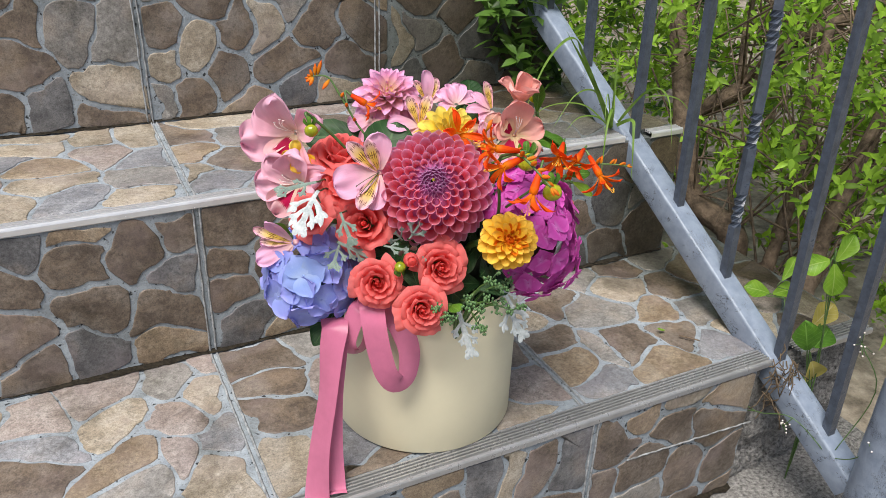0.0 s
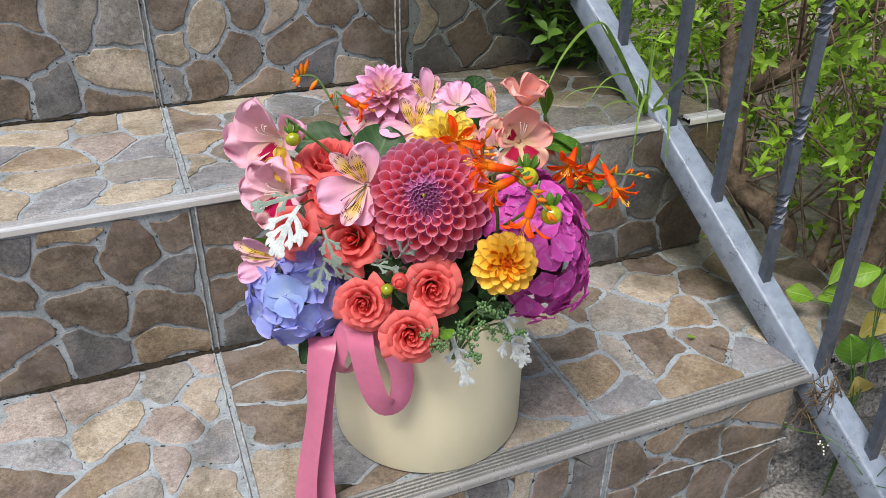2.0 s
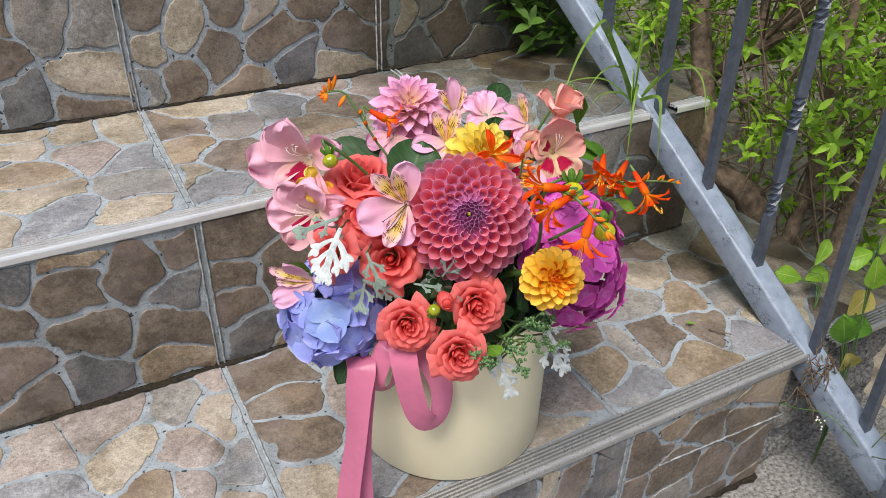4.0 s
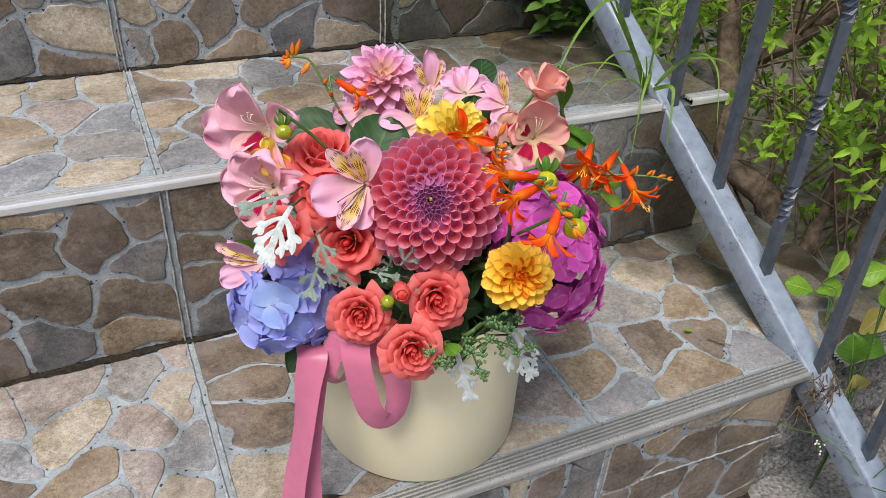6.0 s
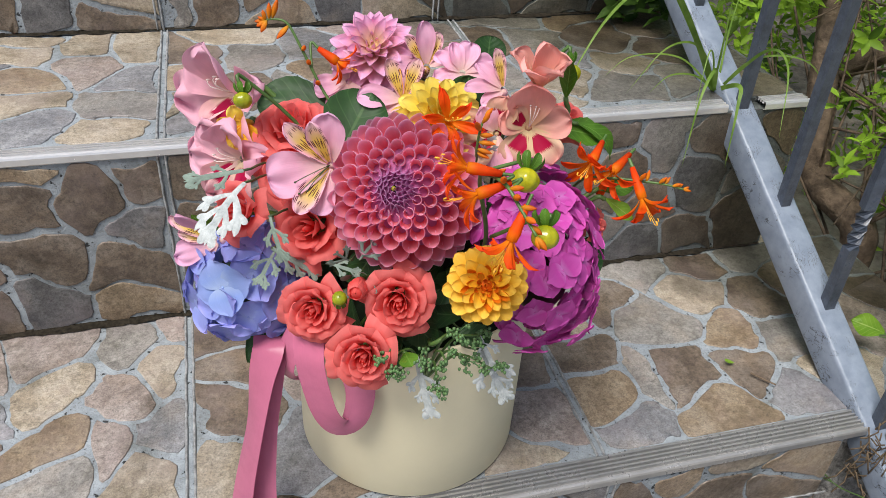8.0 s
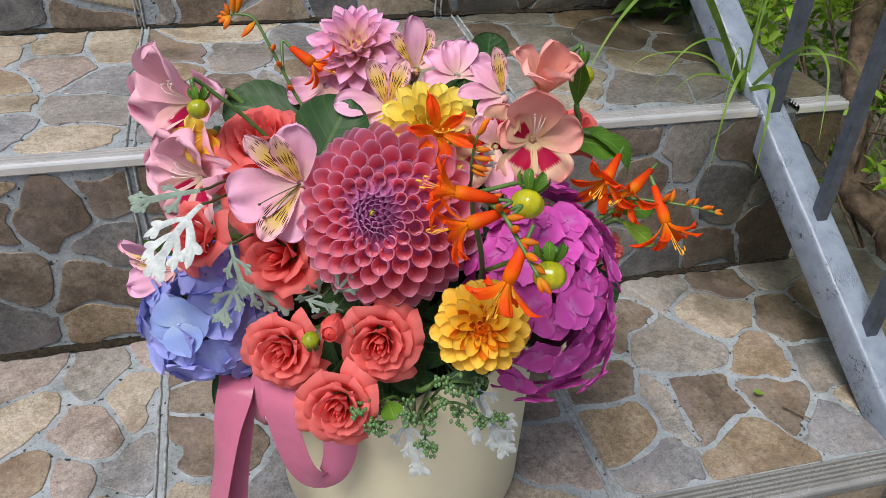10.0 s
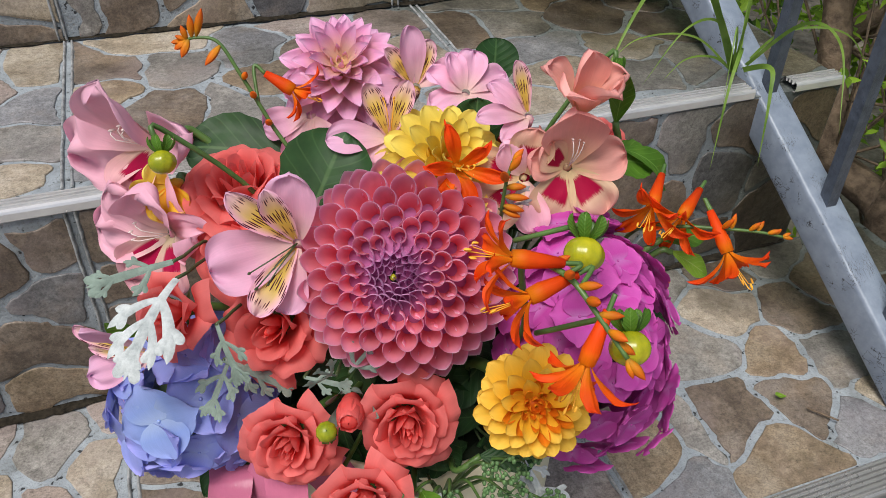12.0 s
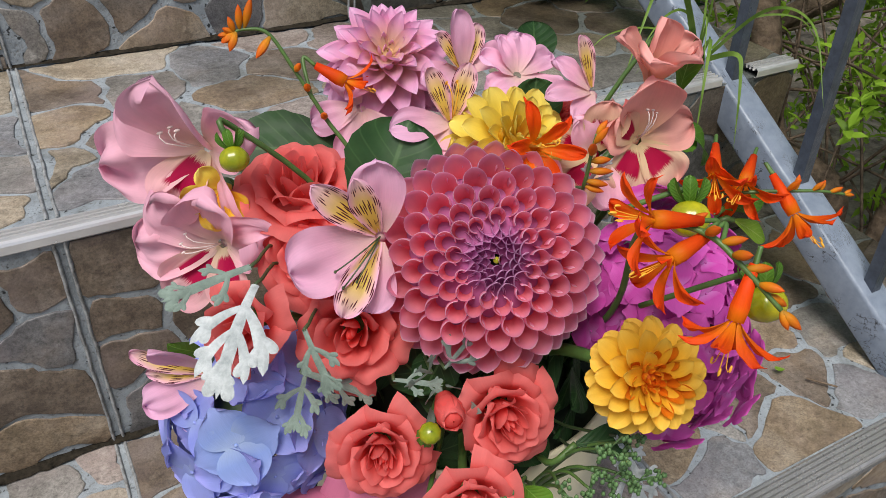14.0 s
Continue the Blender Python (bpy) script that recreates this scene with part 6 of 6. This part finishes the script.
near = leaf_cloud(1700, lambda rs: (0.64 + 0.7 * rs.random() ** 0.95, rs.uniform(-0.30, 0.80), rs.uniform(-0.06, 0.50)), 0.0205, (5, 9), 21, near_keep)
shrub("garden_shrub", "dense shrub with bright green whorled leaves behind the railing", (0.845, 0.0, -0.24), [
    ([(0.845, 0.0, -0.25), (0.838, 0.02, -0.10), (0.832, 0.03, -0.02), (0.818, 0.111, 0.008), (0.819, 0.145, 0.072), (0.84, 0.22, 0.22), (0.90, 0.36, 0.42)], 0.026, 0.015),
    ([(0.820, 0.14, 0.06), (0.884, 0.217, 0.105), (0.949, 0.178, 0.166), (0.977, 0.161, 0.204), (1.004, 0.145, 0.25), (1.033, 0.118, 0.275), (1.15, 0.02, 0.36)], 0.0165, 0.012),
    ([(0.95, 0.18, 0.165), (1.0, 0.24, 0.28), (1.06, 0.28, 0.45)], 0.008, 0.004)], near, SHRUB, 5, 90, near_box)
second = leaf_cloud(1100, lambda rs: (rs.uniform(0.80, 1.7), rs.uniform(-0.42, 0.45), rs.uniform(-0.20, 0.5)), 0.021, (4, 8), 22, lambda c: c.z > -0.20 + 0.25 * (0.2 - c.y) and c.x > 0.84 and noise.noise(c * 9) > -0.12)
shrub("garden_shrub", "loose shrub with bare brown stems and small green leaves", (0.86, -0.075, -0.24), [
    ([(0.85, -0.08, -0.25), (0.84, -0.06, -0.14), (0.839, -0.044, -0.094), (0.876, -0.024, -0.014), (0.901, -0.011, 0.049), (0.93, 0.02, 0.16), (0.97, 0.05, 0.30)], 0.0125, 0.008),
    ([(0.86, -0.15, -0.25), (0.845, -0.135, -0.12), (0.832, -0.127, -0.079), (0.872, -0.102, 0.009), (0.891, -0.096, 0.054), (0.96, -0.08, 0.20), (1.05, -0.06, 0.34)], 0.0155, 0.010),
    ([(0.90, -0.01, 0.05), (1.0, -0.06, 0.12), (1.1, -0.10, 0.24)], 0.004, 0.002)], second, SHRUB, 6, 70, ((0.8, -0.4, 0.0), (1.4, 0.3, 0.5)))
far = leaf_cloud(2200, lambda rs: (rs.uniform(1.25, 3.6), rs.uniform(-0.7, 3.4), rs.uniform(-0.25, 0.75)), 0.042, (4, 7), 23, lambda c: c.x > 1.3 + 0.25 * max(0, 0.5 - c.y))
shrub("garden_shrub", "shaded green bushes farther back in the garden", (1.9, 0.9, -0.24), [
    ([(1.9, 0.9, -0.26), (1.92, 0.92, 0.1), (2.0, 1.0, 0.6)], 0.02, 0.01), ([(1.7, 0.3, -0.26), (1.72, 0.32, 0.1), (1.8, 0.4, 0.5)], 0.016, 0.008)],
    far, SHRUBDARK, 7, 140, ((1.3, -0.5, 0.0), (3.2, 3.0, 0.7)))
# leaves above 0.70 towards the rail: unseen overhang added to block sky light
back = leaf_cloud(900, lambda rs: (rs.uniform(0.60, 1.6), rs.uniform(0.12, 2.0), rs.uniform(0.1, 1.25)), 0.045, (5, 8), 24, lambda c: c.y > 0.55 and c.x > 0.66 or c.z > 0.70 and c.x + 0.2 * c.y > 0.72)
shrub("garden_shrub", "green bush beside the upper steps, its unseen overhang added for shade", (1.1, 1.0, -0.24), [([(1.1, 1.0, -0.26), (1.1, 1.0, 0.3), (1.15, 1.1, 0.8)], 0.018, 0.009)], back, SHRUBDARK, 8, 60, ((0.7, 0.6, 0.1), (1.5, 1.8, 0.8)))
low = leaf_cloud(60, lambda rs: (rs.uniform(0.475, 0.60), rs.uniform(0.20, 0.262), rs.uniform(0.205, 0.40)), 0.034, (3, 5), 25, lambda c: c.x > 0.475 + max(0, 0.29 - c.z) * 0.8)
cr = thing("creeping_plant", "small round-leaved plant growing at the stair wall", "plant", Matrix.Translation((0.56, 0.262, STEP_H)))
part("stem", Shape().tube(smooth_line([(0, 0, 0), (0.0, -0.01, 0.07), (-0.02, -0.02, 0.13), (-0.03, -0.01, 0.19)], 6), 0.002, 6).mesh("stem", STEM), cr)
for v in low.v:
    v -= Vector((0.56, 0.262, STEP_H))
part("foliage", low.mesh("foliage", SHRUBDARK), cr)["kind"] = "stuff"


def garden_leaf(p, along, face, length, width, mat, label, foot):
    y = Vector(along).normalized()
    z = Vector(face)
    z = (z - y * z.dot(y)).normalized()
    m = Matrix.Translation(p) @ Matrix((y.cross(z), y, z)).transposed().to_4x4()
    d = thing("garden_plant", label, "plant", m)
    part("blade", leaf_mesh(length, width, mat, -0.5, 0.45, 1.6, 0.08, length * 99), d)
    iv = m.inverted()
    line = smooth_line([p, Vector(p) - y * 0.01, (Vector(p) + Vector(foot)) / 2 + Vector((0.012, 0, 0.01)), foot], 5)
    part("stem", Shape().tube([iv @ q for q in line], 0.0007, 6).mesh("stem", STEM), d)


FOOT = (0.645, -0.300, -STEP_H - 0.003)
garden_leaf((0.640, -0.278, 0.123), (-0.85, 0.20, -0.10), (-0.3, -0.6, 0.7), 0.038, 0.030, LIMELEAF, "lime green three-part leaf beside a baluster", FOOT)
garden_leaf((0.642, -0.283, 0.121), (-0.10, -0.35, -0.85), (-0.5, -0.7, 0.3), 0.040, 0.027, LIMELEAF, "lime green drooping leaflet beside a baluster", FOOT)
garden_leaf((0.643, -0.283, 0.124), (0.55, -0.10, 0.75), (-0.3, -0.8, 0.4), 0.038, 0.026, LIMELEAF, "lime green upright leaflet beside a baluster", FOOT)
garden_leaf((0.628, -0.290, 0.012), (-0.35, -0.10, 0.70), (-0.6, -0.6, 0.4), 0.045, 0.036, BRIGHTLEAF, "heart-shaped green leaf at the stair edge", FOOT)
garden_leaf((0.638, -0.293, -0.005), (0.30, -0.10, -0.60), (-0.5, -0.6, 0.6), 0.038, 0.034, YELLOWLEAF, "yellowing heart-shaped leaf at the stair edge", FOOT)
garden_leaf((0.648, -0.285, 0.007), (0.60, 0.10, 0.30), (-0.3, -0.7, 0.6), 0.040, 0.032, BRIGHTLEAF, "green leaf above a yellowing one", FOOT)
garden_leaf((0.628, -0.300, -0.033), (0.10, -0.20, -0.60), (-0.5, -0.7, 0.4), 0.030, 0.022, BRIGHTLEAF, "small green leaf low beside the railing", FOOT)
garden_leaf((0.663, -0.265, 0.022), (0.40, -0.10, 0.50), (-0.4, -0.6, 0.7), 0.038, 0.030, YELLOWLEAF, "pale yellow leaf beside the railing", FOOT)
FOOT2 = (0.662, -0.225, 0.0)
garden_leaf((0.660, -0.197, 0.031), (-0.60, 0.25, 0.25), (-0.3, -0.6, 0.7), 0.034, 0.026, LIMELEAF, "lime green leaf just behind the sloping bar", FOOT2)
garden_leaf((0.663, -0.200, 0.031), (0.75, -0.10, 0.10), (-0.2, -0.6, 0.8), 0.042, 0.026, LIMELEAF, "pointed lime leaf behind the sloping bar", FOOT2)
garden_leaf((0.678, -0.197, 0.046), (0.60, 0.10, 0.60), (-0.5, -0.7, 0.3), 0.040, 0.020, LIMELEAF, "narrow lime leaf behind the railing", FOOT2)

# grass tuft rooted at the stair edge
tuft = thing("grass_tuft", "tuft of long grass rooted beside the railing", "grass", Matrix.Translation((0.562, 0.036, STEP_H + 0.002)))
root = Vector((0.562, 0.036, STEP_H + 0.002))
BLADES = [([(0.505, 0.010, 0.26), (0.4354, -0.0132, 0.3382)], 0.0085), ([(0.47, -0.01, 0.30), (0.40, -0.075, 0.345), (0.335, -0.125, 0.335), (0.290, -0.155, 0.285)], 0.0055),
          ([(0.565, -0.02, 0.255), (0.54, -0.085, 0.268), (0.5127, -0.134, 0.225)], 0.004), ([(0.52, 0.02, 0.245), (0.47, 0.0, 0.255), (0.43, -0.01, 0.215)], 0.0035),
          ([(0.53, 0.0, 0.23), (0.50, -0.03, 0.215), (0.485, -0.05, 0.150)], 0.005), ([(0.545, 0.02, 0.25), (0.54, 0.02, 0.32)], 0.003),
          ([(0.52, 0.05, 0.222), (0.47, 0.06, 0.222), (0.44, 0.06, 0.200)], 0.0025), ([(0.555, -0.01, 0.215), (0.545, -0.03, 0.20), (0.535, -0.05, 0.145)], 0.006),
          ([(0.59, 0.02, 0.23), (0.63, -0.01, 0.235), (0.66, -0.03, 0.19)], 0.003), ([(0.57, 0.05, 0.25), (0.58, 0.06, 0.30)], 0.003), ([(0.53, 0.03, 0.21), (0.50, 0.03, 0.212), (0.48, 0.03, 0.194)], 0.003),
          ([(0.535, 0.015, 0.235), (0.51, -0.01, 0.25), (0.49, -0.04, 0.20)], 0.0025)]
for k, (way, w) in enumerate(BLADES):
    line = smooth_line([Vector((0.002 * math.sin(k), 0.002 * math.cos(k), 0))] + [Vector(q) - root for q in way], 8)
    n = len(line) - 1
    sh = Shape()
    view = Vector((-0.5, -0.7, 0.4))
    def blade(a, b):
        i = min(n, round(a * n))
        d = (line[min(i + 1, n)] - line[max(i - 1, 0)]).normalized()
        s = d.cross(view).normalized()
        return line[i] + s * (b - 0.5) * 0.8 * w * (1 - a**2.2) + view * 0.1 * w * abs(b - 0.5)
    sh.grid(blade, n, 2)
    part("blade", sh.mesh("blade", GRASS), tuft)

# matted dry grass under the strip's end
mat_ = Shape()
rs = random.Random(9)
for _ in range(90):
    a = Vector((0.583 + rs.uniform(-0.006, 0.03), -0.293 + rs.uniform(-0.008, 0.012), rs.uniform(-0.055, 0.008)))
    b = a + Vector((rs.uniform(-0.02, 0.02), rs.uniform(-0.012, 0.008), rs.uniform(-0.03, 0.02)))
    mat_.tube([a, (a + b) / 2 + Vector((rs.uniform(-0.004, 0.004), -0.003, rs.uniform(-0.004, 0.004))), b], 0.0007, 4)
thing("dry_grass", "matted clump of dry brown grass at the stair edge", "dry grass", kind="stuff", mesh=mat_.mesh("dry_grass", STRAW))

# thin weed with tiny white flower heads
weed_root = Vector((0.600, -0.372, -0.075))
weed = thing("weed", "thin green weed with tiny white flower heads", "weed", Matrix.Translation(weed_root))
for pts in ([(0.600, -0.372, -0.075), (0.575, -0.332, -0.040), (0.570, -0.286, -0.062), (0.570, -0.236, -0.058)], [(0.570, -0.286, -0.062), (0.570, -0.262, -0.078), (0.570, -0.255, -0.090)], [(0.575, -0.332, -0.040), (0.572, -0.325, -0.056)],
            [(0.600, -0.372, -0.075), (0.590, -0.400, -0.05), (0.585, -0.42, -0.02)], [(0.600, -0.372, -0.075), (0.62, -0.385, 0.02), (0.61, -0.36, 0.07)]):
    part("stem", Shape().tube([q - weed_root for q in smooth_line(pts, 5)], 0.0006, 5).mesh("stem", STEM), weed)
    head = Shape()
    for _ in range(9):
        c = Vector(pts[-1]) - weed_root
        q = c + Vector((rs.gauss(0, 1), rs.gauss(0, 1), rs.gauss(0, 1))) * 0.006
        head.tube([c, q], 0.0003, 4)
        head.ball(q, 0.0011, 1, 6, 4)
    part("flower_head", head.mesh("flower_head", [STEM, WHITE]), weed)

# small litter on the tread
leafbit = thing("fallen_leaf", "tiny bright green leaf scrap lying on the tread", "leaf", facing(Vector((0.509, -0.181, 0.0052)), (0.1, -0.1, 1), 30))
part("blade", leaf_mesh(0.011, 0.006, LIMELEAF, 0.3, 0.3, 1.2, 0.05, 1), leafbit)
bit = Shape().tube(smooth_line([(0.517, -0.197, 0.0052), (0.523, -0.206, 0.006), (0.532, -0.216, 0.0052)], 5), 0.0009, 5)
thing("twig", "small dark twig lying on the tread", "twig", mesh=bit.mesh("twig", BARK))
